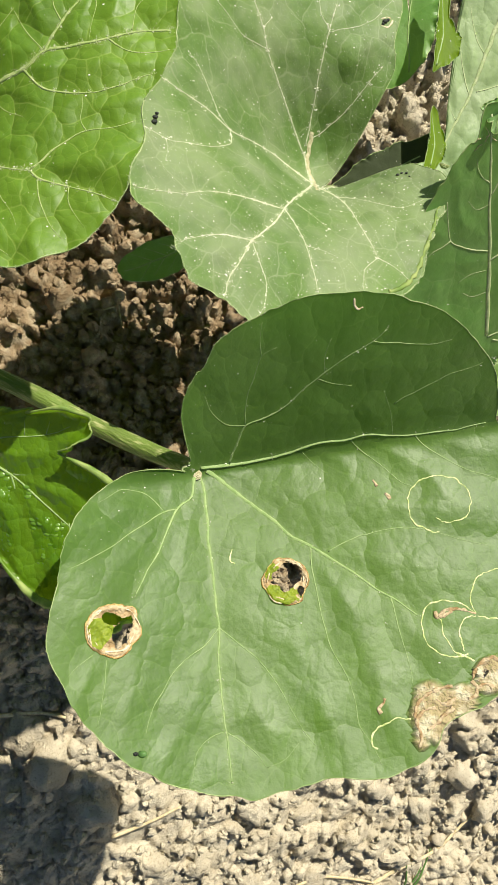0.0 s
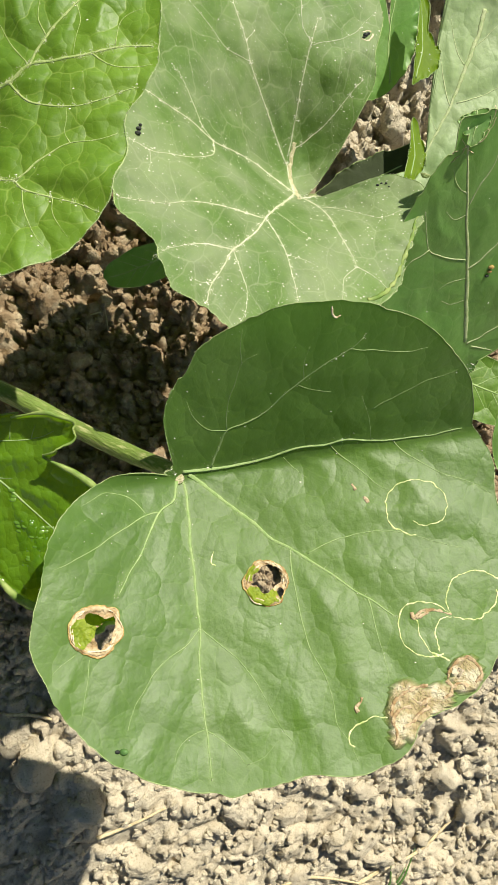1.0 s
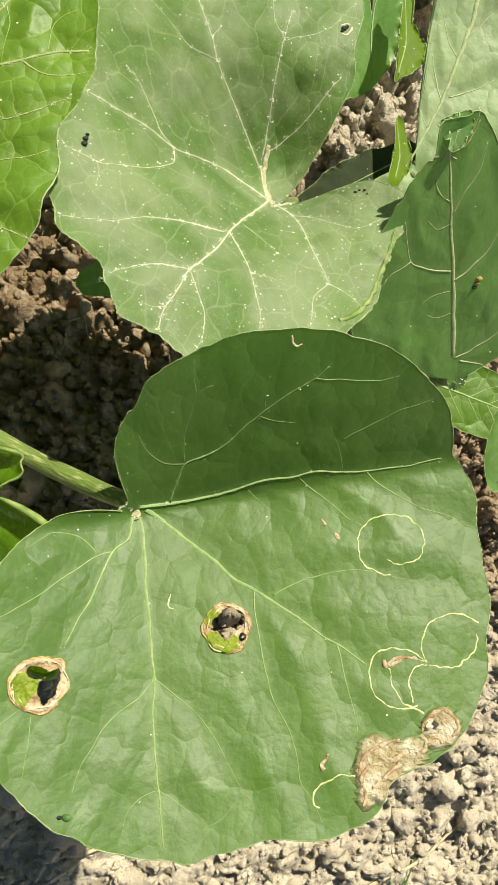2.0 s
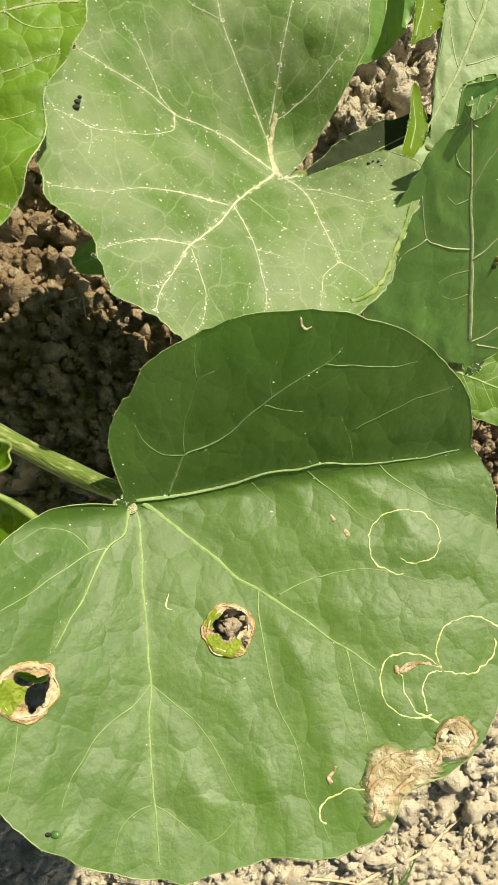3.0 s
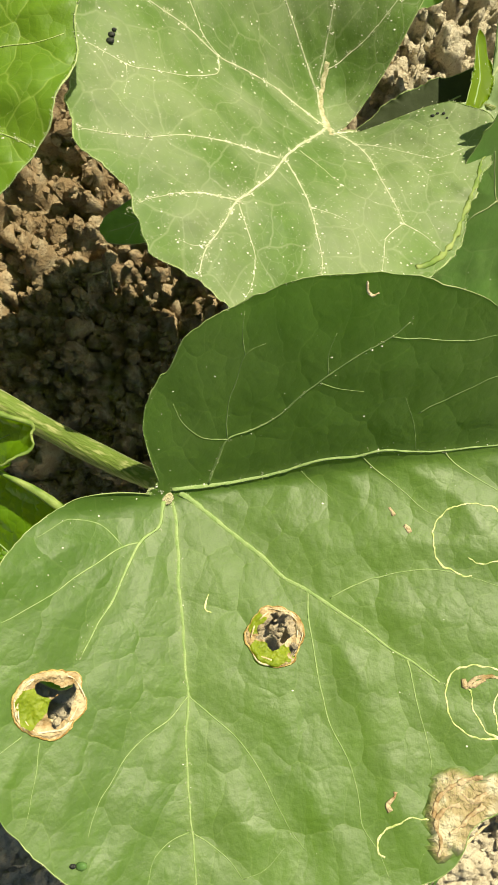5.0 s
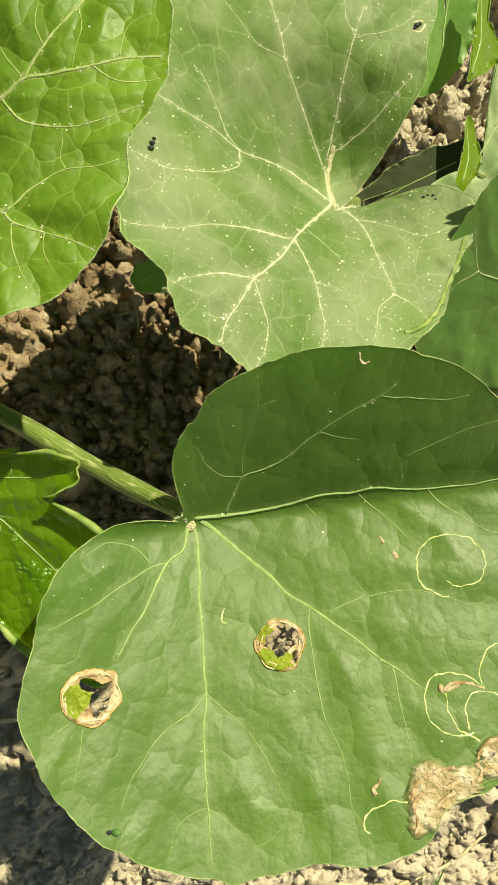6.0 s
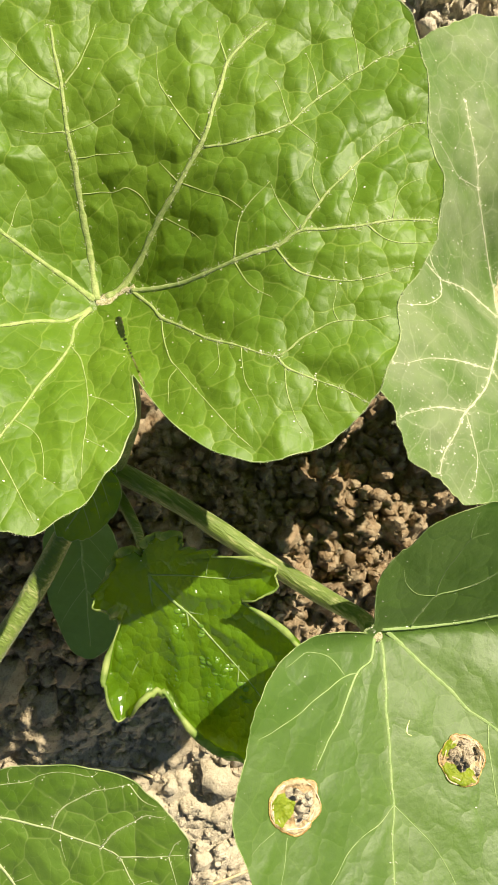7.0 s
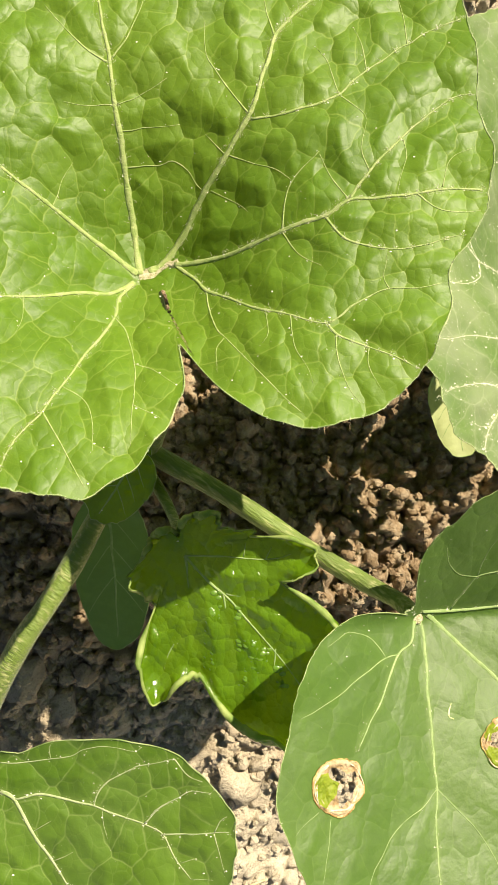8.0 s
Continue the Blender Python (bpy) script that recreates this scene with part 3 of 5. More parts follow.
litter("straw", [(-140, -12), (-115, -13), (-101, -16)], 1.3, 0.8, "thin dry straw lying on shaded soil")
litter("straw", [(-85, -96), (-65, -90), (-44, -82)], 1.2, 0.7, "thin dry straw lying on pale soil")
litter("straw", [(65, -187), (110, -168), (137, -159), (169, -135)], 1.8, 1.0, "long dry straw lying on pale soil")
litter("straw", [(15, -169), (48, -163), (87, -177)], 1.3, 0.8, "thin dry straw lying on pale soil")
litter("straw", [(-75, 192), (-62, 195)], 0.5, 0.3, "short dry straw on crumbly brown soil")
litter("straw", [(-61, 202), (-60, 188)], 0.5, 0.3, "short dry straw on crumbly brown soil")
for grass_end in ((124, -171), (132, -158), (112, -165)):
    litter("grass_blade", [(106, -197), ((106 + grass_end[0]) / 2 + 2, -182), grass_end], 1.4, 0.4, "half-dry pale green grass blade on the soil", GREEN_SEED)

# ---- the vine: stem, stalks and the leaves that grow on it ----
vine = thing("gourd_vine", (-0.2, -0.02, float(ground_height(np.array(-0.2), np.array(-0.02)))), "green gourd vine with broad insect-mined leaves over dry soil", "plant")
mined = Shape((-0.0117, 0.0995, 0.5017), (0.0032, 0.0000, 0.0000, -0.274, -0.348, 5.49, 2.70, -0.00),
    [(-191.6, 2.7), (-180.6, 16.6), (-175.6, 20.3), (-161.6, 29.2), (-143.6, 40.6), (-138.6, 43.8), (-130.6, 53.8), (-127.6, 56.5), (-124.6, 58.3), (-114.6, 65.1), (-110.6, 68), (-104.6, 71.7),
     (-96.6, 75.8), (-87.6, 80.6), (-83.6, 81.1), (-80.6, 83), (-66.6, 86.3), (-61.6, 91.7), (-58.6, 93.7), (-51.6, 96.1), (-49.6, 95.9), (-46.6, 94.6), (-44.6, 95), (-36.6, 102),
     (-33.6, 102.4), (-27.6, 102.4), (-25.6, 102), (-18.6, 99.6), (-9.6, 96.4), (-0.6, 94.3), (4.4, 93.3), (7.4, 91.8), (9.4, 88.5), (11.4, 89.6), (15.4, 88.2), (19.4, 86.2),
     (21.4, 84.6), (33.4, 72), (39.4, 65.2), (44.4, 59), (64.4, 40), (76.4, 32), (79.4, 26.9), (90.4, 20.8), (95.4, 18), (100.4, 14.4)], fold=(1.458, 85, 12), dip=(0.0070, -0.032, -0.012, 0.022), bend=(16.4, 7.3, 5.5, 10.9))
mined.seed, mined.pucker, mined.wave, mined.swell, mined.lumpy = 1.0, 0.0009, 0.0004, 0.0060, 0.5
mined.quilt, mined.width, mined.proud, mined.rim = 0.0001, 0.80, 0.25, 0.00012
mined_veins = [
    [(1.6, (1.4, 1.8), (9.1, 2.8), (16.9, 4.0), (26.8, 6.3), (34.5, 8.3), (42.4, 9.2), (48.8, 10.4), (56.9, 10.2), (63.4, 10.3), (69.9, 11.1), (78.1, 12.0), (84.7, 13.3))],
    [(1.0, (9.1, 2.8), (11.9, 8.4), (14.5, 12.5), (19.2, 14.3), (23.9, 16.7), (27.3, 18.9), (34.1, 23.8), (38.9, 26.9), (43.9, 29.8), (48.1, 31.9), (51.4, 34.2)),
     (0.6, (14.5, 12.5), (15.1, 18.6), (17.1, 24.4), (19.1, 28.4), (23.2, 30.4)),
     (0.45, (19.1, 28.4), (18.8, 32.1), (19.4, 35.5)),
     (0.6, (14.5, 12.5), (10.1, 12.6), (7.3, 13.9), (4.8, 16.5), (3.6, 19.7)),
     (0.6, (48.1, 31.9), (53.2, 31.4), (63.4, 31.5), (69.2, 32.6)),
     (0.45, (34.1, 23.8), (37.5, 22.8), (43.5, 22.3)),
     (0.45, (36.0, 25.0), (35.9, 28.7), (37.3, 32.2)),
     (0.55, (56.1, 17.9), (60.5, 20.5), (67.8, 23.8), (76.6, 26.4), (80.2, 27.9)),
     (0.4, (56.9, 10.2), (55.5, 15.9), (52.7, 21.2))],
    [(1.5, (2.9, 1.0), (5.8, -1.1), (13.6, -7.5), (21.4, -13.5), (26.3, -18.2), (32.1, -21.4), (38.1, -25.3), (44.1, -29.2), (50.0, -33.7), (54.4, -36.1), (57.3, -38.3), (60.2, -40.5)),
     (0.6, (36.7, -22.6), (39.9, -20.8), (46.2, -18.7), (52.5, -17.3), (60.3, -16.7), (68.1, -18.1), (74.2, -20.1), (82.1, -21.9)),
     (0.6, (53.2, -35.7), (54.2, -40.4), (55.0, -45.4), (56.5, -50.3), (57.3, -55.8), (57.4, -58.5)),
     (0.65, (32.1, -21.4), (32.2, -28.1), (33.2, -35.5), (34.5, -42.6), (36.0, -48.3), (39.2, -54.5), (41.1, -60.6), (42.2, -67.2), (45.5, -72.4), (47.4, -76.9)),
     (0.6, (63.4, 10.3), (66.7, 7.0), (72.9, 2.8), (79.1, -0.6), (85.5, -2.3), (90.2, -4.8), (94.2, -7.3)),
     (0.6, (44.0, 9.6), (47.3, 6.6), (53.5, 1.6), (58.8, -3.4), (61.9, -4.7)),
     (0.4, (30.4, 6.1), (33.6, 2.9), (37.5, -0.4))],
    [(1.3, (0.6, 0.2), (2.1, -4.5), (2.8, -13.7), (3.5, -19.7), (4.4, -28.6), (5.3, -35.7), (6.2, -42.0), (5.9, -48.1), (6.3, -54.8), (6.8, -61.3), (7.6, -67.1), (8.4, -73.9), (8.9, -78.7)),
     (0.6, (6.2, -42.0), (1.7, -46.5), (-3.6, -50.0), (-8.0, -55.9), (-10.9, -61.8), (-11.9, -65.3)),
     (0.6, (6.2, -42.0), (11.6, -46.5), (16.6, -50.8), (20.9, -56.4), (25.1, -63.9), (27.8, -68.5), (30.6, -71.8)),
     (0.6, (7.6, -67.1), (11.0, -69.2), (15.2, -72.7), (17.9, -76.2)),
     (0.45, (6.9, -67.0), (2.9, -68.4), (0.4, -71.2), (-0.4, -75.2), (-0.7, -78.1)),
     (0.4, (17.9, -75.9), (22.1, -74.4), (26.4, -70.9))],
    [(1.2, (-0.5, -1.0), (-1.2, -6.8), (-5.0, -10.0), (-8.1, -17.0), (-9.9, -22.0), (-13.0, -26.7), (-15.4, -32.1)),
     (0.7, (-5.0, -10.0), (-8.4, -10.8), (-14.9, -14.6), (-20.9, -19.2), (-26.7, -23.0), (-30.3, -24.8)),
     (0.6, (-8.4, -10.8), (-10.6, -8.1), (-13.4, -5.8), (-18.1, -4.5), (-20.6, -4.9), (-24.8, -7.8)),
     (0.5, (-21.5, -47.3), (-21.7, -52.9), (-22.3, -57.7), (-22.8, -62.3)),
     (0.4, (-24.6, -45.7), (-27.9, -48.4), (-29.8, -50.6))],
]
mined_leaf, mined_top = make_leaf(vine, "leaf", mined, mined_veins, GREEN_MINED, VEIN_MINED, "broad matt green leaf with two chewed holes and pale mine trails", 460, 120, hairs=700,
    holes=((24.4, -30.4, 5.7), (-19.9, -40.3, 5.7), (77.2, -55.8, 1.1)), dry=((62.7, -66, 7.5, 7.5, 30), (70.1, -62.1, 5, 4, 30), (78.9, -56.7, 5.3, 5, 40), (58.2, -70.6, 2.5, 4, 0)), ruffle=0.0006, specks=90, speck_lines=0.25)

broad = Shape((-0.0899, 0.1797, 0.5377), (0.0283, 0.0000, 0.0000, -0.038, -0.130, 0.23, 0.46, -0.05),
    [(-56.8, 22.1), (-52.8, 38.2), (-48.8, 47.7), (-42.8, 57.4), (-40.8, 59.7), (-30.8, 66.8), (-23.8, 69.6), (-11.8, 72.5), (0.2, 71.3), (8.2, 79.4), (12.2, 81.9), (19.2, 84.6),
     (26.2, 85.4), (33.2, 90.6), (41.2, 96.7), (47.2, 99.1), (48.2, 98.7), (53.2, 94.4), (59.2, 87.6), (67.2, 85.3), (74.2, 80.4), (84.2, 82.1), (95.2, 81.3), (105.2, 88.1),
     (114.2, 91.1), (124.2, 100.8), (137.2, 98.4), (150.2, 90.1), (169.2, 75.7), (193.2, 65.1), (219.2, 57.3), (241.2, 66.9), (251.2, 59.3), (261.2, 58.2), (272.2, 56.1), (278.2, 51.6),
     (287.2, 44.5), (297.2, 34.8), (298.2, 32.7)], dip=(-0.0262, 0.002, 0.002, 0.03), bend=(1.6, 3.1, -1.7, -2.5))
broad.seed, broad.pucker, broad.wave, broad.swell, broad.lumpy = 2.0, 0.0017, 0.0012, 0.0055, 0.9
broad.quilt, broad.width, broad.proud, broad.rim = 0.0003, 0.78, 0.5, 0.00015
broad_veins = [
    [(2.0, (-1.1, 1.0), (-2.3, 5.4), (-4.1, 14.6), (-5.5, 22.7), (-6.7, 30.5), (-8.1, 37.3), (-9.9, 47.1), (-11.8, 53.6), (-14.0, 62.1)),
     (0.8, (-10.6, 46.8), (-16.0, 49.6), (-21.7, 54.3), (-26.3, 58.9)),
     (0.8, (-9.7, 47.4), (-6.4, 53.5), (-4.3, 59.4), (-3.3, 63.3)),
     (0.6, (-8.1, 37.3), (-14.0, 36.4), (-19.7, 35.9)),
     (0.6, (-7.7, 37.4), (-0.8, 41.0), (3.8, 44.6)),
     (0.6, (-6.7, 32.2), (0.8, 33.6), (7.7, 34.4)),
     (0.6, (-5.4, 25.0), (2.3, 26.4), (5.8, 27.2), (9.5, 25.3), (12.6, 21.4), (15.6, 19.2))],
    [(2.0, (0.9, 2.0), (4.4, 4.3), (8.6, 9.6), (12.8, 16.6), (16.8, 23.2), (20.7, 28.8), (23.7, 34.0), (25.4, 38.4), (27.3, 46.9), (28.9, 54.8), (31.6, 59.8), (35.3, 64.9), (37.2, 66.7))],
    [(1.0, (25.0, 34.5), (32.3, 34.9), (38.6, 36.6), (44.8, 39.7), (50.9, 46.4), (57.2, 52.3), (63.5, 57.2), (69.8, 60.4), (72.6, 61.9)),
     (0.8, (28.9, 55.6), (26.8, 61.2), (25.4, 66.1)),
     (0.7, (24.2, 35.9), (19.8, 41.0), (15.9, 45.9), (12.8, 50.7), (12.0, 58.8)),
     (0.6, (50.9, 46.4), (49.3, 53.7), (47.1, 58.7)),
     (0.6, (59.7, 54.0), (58.8, 60.3), (57.2, 66.8)),
     (0.6, (44.8, 39.7), (41.7, 48.4), (38.8, 52.5)),
     (0.6, (44.8, 39.7), (50.2, 35.6), (51.6, 33.5)),
     (0.6, (19.4, 27.1), (14.2, 32.0)),
     (0.6, (20.1, 27.0), (26.5, 24.1), (32.0, 21.9), (36.1, 18.8)),
     (0.5, (16.3, 19.7), (23.0, 16.0), (25.9, 13.5))],
    [(1.6, (7.4, 4.2), (13.6, 4.1), (21.0, 4.5), (27.9, 6.0), (34.4, 7.7), (39.4, 9.2), (44.3, 10.7), (49.0, 13.8), (53.9, 14.2), (61.3, 15.2), (66.1, 16.4), (71.1, 17.5), (77.9, 17.9)),
     (1.0, (48.8, 13.9), (52.4, 19.6), (57.0, 26.0), (61.8, 32.1), (66.7, 36.8), (70.4, 39.9), (74.7, 41.6)),
     (0.9, (43.7, 10.2), (48.4, 5.0), (54.1, 3.2), (59.6, 2.8), (66.8, 4.4), (74.0, 6.8)),
     (0.7, (63.7, 15.7), (67.5, 12.9), (71.3, 12.1), (78.1, 12.9)),
     (0.7, (34.4, 8.1), (34.5, 15.2), (36.7, 20.1), (41.3, 25.6)),
     (0.6, (34.4, 7.5), (38.7, 1.6), (43.9, -1.4)),
     (0.6, (49.1, 13.5), (44.3, 19.6), (41.4, 24.9)),
     (0.6, (52.9, 20.9), (50.7, 26.3), (51.6, 32.8)),
     (0.5, (60.0, 29.1), (60.8, 24.9), (60.0, 21.3), (59.4, 15.1)),
     (0.5, (69.2, 17.8), (70.3, 23.4), (72.7, 26.4), (75.7, 27.7))],
    [(1.3, (7.4, 4.2), (13.3, -0.2), (16.7, -3.8), (22.1, -6.6), (29.4, -10.5), (36.0, -12.5), (42.4, -14.5), (46.1, -15.0)),
     (0.8, (46.1, -15.0), (50.7, -11.2), (54.2, -9.1), (58.9, -6.5), (64.9, -5.9), (69.7, -4.6)),
     (0.9, (46.1, -15.4), (48.7, -17.9), (54.8, -20.1), (60.2, -21.6), (65.6, -24.1)),
     (0.6, (48.1, -17.9), (49.0, -23.7), (51.8, -29.8), (54.3, -32.7)),
     (0.7, (16.7, -3.8), (18.2, -9.6), (21.2, -15.6), (23.6, -18.1), (28.1, -22.8), (33.7, -28.3), (38.9, -33.2), (42.7, -36.1)),
     (0.5, (38.0, -13.3), (39.1, -20.2), (42.5, -25.4), (44.0, -29.1)),
     (0.5, (23.3, -18.1), (22.0, -21.1), (22.8, -27.0)),
     (0.5, (58.9, -6.5), (57.6, -3.7), (57.8, 2.0)),
     (0.5, (55.4, -20.1), (55.6, -24.5), (58.8, -29.9)),
     (0.5, (32.1, -11.5), (33.3, -17.3), (32.3, -20.1))],
    [(1.9, (-1.8, 0.9), (-8.3, 4.9), (-14.7, 8.4), (-20.5, 11.5), (-26.3, 14.6), (-32.1, 18.0)),
     (0.6, (-21.1, 11.3), (-19.7, 19.0), (-17.5, 23.5))],
    [(1.7, (-2.1, -1.6), (-6.8, -5.5), (-13.6, -7.8), (-20.6, -11.1), (-27.5, -13.5)),
     (0.5, (-23.5, -12.2), (-22.5, -17.2), (-22.9, -22.5))],
    [(1.2, (-2.7, -2.5), (-4.9, -7.3), (-4.6, -12.6), (-6.7, -21.0), (-8.5, -27.8), (-11.4, -34.8), (-13.5, -40.4), (-16.0, -44.5), (-17.7, -47.8), (-19.0, -52.7)),
     (0.7, (-4.6, -12.6), (-0.9, -16.5), (3.0, -24.7), (5.2, -33.6), (6.8, -45.5)),
     (0.7, (-13.0, -39.7), (-7.3, -46.8), (-1.0, -55.3)),
     (0.6, (-10.6, -33.2), (-5.1, -36.1), (-2.2, -40.6), (-0.7, -47.5)),
     (0.5, (5.8, -36.4), (10.1, -38.1), (12.7, -39.2)),
     (0.5, (3.2, -25.5), (7.7, -26.7), (13.7, -30.2))],
]
broad_leaf, broad_top = make_leaf(vine, "leaf", broad, broad_veins, GREEN_BROAD, VEIN_YELLOW, "large glossy bright green puckered leaf with pale veins", 620, 160, ruffle=0.0010, specks=170, speck_lines=0.8, holes=((5.4, -4.2, 0.9), (5.9, -5.3, 1.0), (6.4, -6.5, 1.0), (6.9, -7.7, 0.9), (7.5, -8.8, 0.7), (8.3, -9.9, 0.5)) + tuple((8.9 + 0.6 * k, -10.9 - 0.95 * k, 0.32) for k in range(13)), hairs=4000)

stalk(vine, "stem", [(-93, 141, 490), (-100.5, 131.7, 489), (-106.4, 121.0, 488), (-113.5, 104.8, 487), (-120.2, 91.3, 487), (-127.7, 78.0, 486), (-137, 57, 480), (-152, 26, 460), (-174, -12, 400), (-192, -36, 320), (-198, -44, 230)], 3.2, 4.2, label="thick ribbed pale green hairy stem")
stalk(vine, "leaf_stalk", [(-93, 141, 490), (-80, 135.3, 489), (-68.2, 129.7, 489), (-55.6, 123.0, 490), (-42.4, 115.8, 491), (-25.8, 107.6, 494), (-15.4, 103.0, 498), (mined.base[0] * 1000 - 0.6, mined.base[1] * 1000 + 0.3, (mined.base[2] + mined.form[0]) * 1000 - 2.0)], 3.1, 2.6)
stalk(vine, "leaf_stalk", [(-94, 136, 486), (-88, 128.5, 489), (-83, 121.5, 494), (-79, 114.5, 506)], 1.9, 1.3)
stalk(vine, "leaf_stalk", [(broad.base[0] * 1000, broad.base[1] * 1000, 534), (-88, 172, 524), (-86.5, 158, 508), (-93, 141, 490)], 3.0, 3.4)

young = Shape((-0.0776, 0.1134, 0.5072), (-0.0061, 0.0197, -0.0204, 0.024, 0.310, -0.03, 2.08, -0.01),
    [(-221.4, 6), (-198.4, 9), (-177.4, 10), (-162.4, 12.8), (-151.4, 14.6), (-144.4, 18.2), (-133.4, 20.5), (-119.4, 17), (-111.4, 16.5), (-110.4, 28.1), (-108.4, 30.5), (-107.4, 34.3),
     (-104.4, 38.8), (-98.4, 42.3), (-97.4, 42.3), (-88.4, 38.4), (-80.4, 38.8), (-77.4, 40.5), (-76.4, 43.6), (-72.4, 52.8), (-70.4, 55.5), (-68.4, 56.7), (-63.4, 58.7), (-60.4, 62.6),
     (-54.4, 66.6), (-53.4, 66.8), (-42.4, 64.3), (-28.4, 59.4), (-27.4, 58.4), (-21.4, 49.5), (-19.4, 43.8), (-17.4, 41.3), (-16.4, 30.3), (-13.4, 30.3), (-9.4, 31.7), (-6.4, 34.3),
     (-5.4, 34.5), (3.6, 34), (10.6, 28.5), (11.6, 19.4), (17.6, 18.9), (19.6, 14), (29.6, 12.4), (46.6, 14), (65.6, 10), (105.6, 5.8)])
young.seed, young.pucker, young.wave, young.swell = 3.0, 0.0014, 0.0016, 0.0040
young.quilt, young.rim = 0.0002, 0.00018
young.jag, young.rim_mat, young.roll = 0.0042, RIM_PALE, 0.0010
young_veins = [
    [(1.0, (0.5, -2.7), (7.7, -9.3), (13.7, -13.6), (19.7, -19.5), (30.2, -30.0), (39.2, -40.8)),
     (0.9, (0.9, -3.5), (2.2, -13.0), (2.7, -21.1), (-1.0, -28.1), (-3.9, -35.0)),
     (0.6, (2.7, -21.1), (5.6, -27.5), (6.9, -35.6)),
     (0.8, (12.0, -12.1), (14.3, -23.3), (15.8, -33.0), (17.8, -42.7), (17.8, -50.4)),
     (0.8, (12.8, -12.3), (22.5, -12.7), (32.3, -15.8), (45.2, -19.0)),
     (0.7, (0.5, -2.7), (12.1, -1.7), (23.2, -1.5), (32.4, 1.6)),
     (0.6, (28.3, -26.8), (27.3, -35.2), (23.2, -45.6)),
     (0.5, (16.9, -1.3), (17.4, 2.7)),
     (0.5, (23.2, -1.5), (24.5, 2.5)),
     (0.5, (2.4, -16.3), (-3.3, -17.6), (-4.8, -20.2))],
]
young_leaf, young_top = make_leaf(vine, "leaf", young, young_veins, GREEN_YOUNG, VEIN_GREEN, "small shiny young leaf with curled ragged edges", 360, 100, ruffle=0.0050, specks=10, curl=1.5, hairs=500)

round_edge = Shape((-0.1182, 0.0552, 0.5441), (0.0026, 0.0421, -0.0124, 0.120, 0.199, -0.04, 0.01, -0.04),
    [(-149.7, 16.1), (-121.7, 30.1), (-99.7, 44.2), (-98.7, 44.9), (-12.7, 64.1), (-11.7, 64.8), (-6.7, 64.1), (-2.7, 63.1), (2.3, 62.6), (7.3, 59.3), (8.3, 58.4), (12.3, 53),
     (15.3, 51.4), (17.3, 49.4), (21.3, 40.7), (24.3, 36.9), (26.3, 31.5), (30.3, 26.7), (33.3, 23.3), (34.3, 15.8), (48.3, 11.9)])
round_edge.seed, round_edge.pucker, round_edge.wave = 4.0, 0.0009, 0.0010
round_edge.quilt, round_edge.width = 0.0004, 0.50
round_veins = [
    [(1.8, (8.2, -0.3), (11.7, -1.8), (17.0, -9.5), (21.4, -14.1), (25.8, -19.8))],
    [(1.2, (11.7, -1.8), (17.7, 0.3), (24.5, -0.0), (30.5, -0.5), (35.2, -1.8), (42.6, -3.2), (47.3, -5.0), (50.2, -9.7), (54.3, -14.1)),
     (0.9, (30.5, -0.5), (31.0, 2.2), (33.4, 5.1), (38.5, 8.4), (40.4, 9.9), (44.8, 11.3), (48.6, 12.4)),
     (0.7, (40.4, 9.9), (38.9, 12.3)),
     (0.7, (7.8, 6.0), (11.9, 6.5), (18.6, 8.3), (24.6, 9.8), (27.8, 11.5), (33.0, 13.2), (38.9, 12.9), (40.7, 14.2)),
     (0.7, (48.6, 12.4), (52.0, 9.1), (56.5, 8.1)),
     (0.9, (42.6, -3.2), (45.6, 0.5), (49.2, 3.6), (52.3, 5.8), (55.4, 6.0), (59.2, 6.4)),
     (0.9, (47.3, -5.0), (53.6, -3.7), (59.8, -2.4), (62.7, -1.9)),
     (0.7, (58.6, -2.9), (59.9, -6.8), (61.7, -11.7)),
     (0.7, (58.6, -2.5), (59.6, 0.2), (61.0, 1.6)),
     (0.5, (54.3, -14.1), (59.4, -13.6)),
     (0.5, (51.5, -10.7), (55.2, -9.1)),
     (0.5, (19.9, 8.5), (19.5, 11.1), (20.4, 12.5)),
     (0.5, (32.6, -1.5), (33.1, -4.6), (34.3, -7.7)),
     (0.5, (16.9, -8.2), (20.8, -5.7)),
     (0.5, (22.1, -14.7), (26.6, -12.1))],
]
round_leaf, round_top = make_leaf(vine, "leaf", round_edge, round_veins, GREEN_EDGE, VEIN_PALE, "green leaf with whitish veins near its edge", 360, 90, ruffle=0.0008, specks=110, speck_lines=1.4, hairs=700)

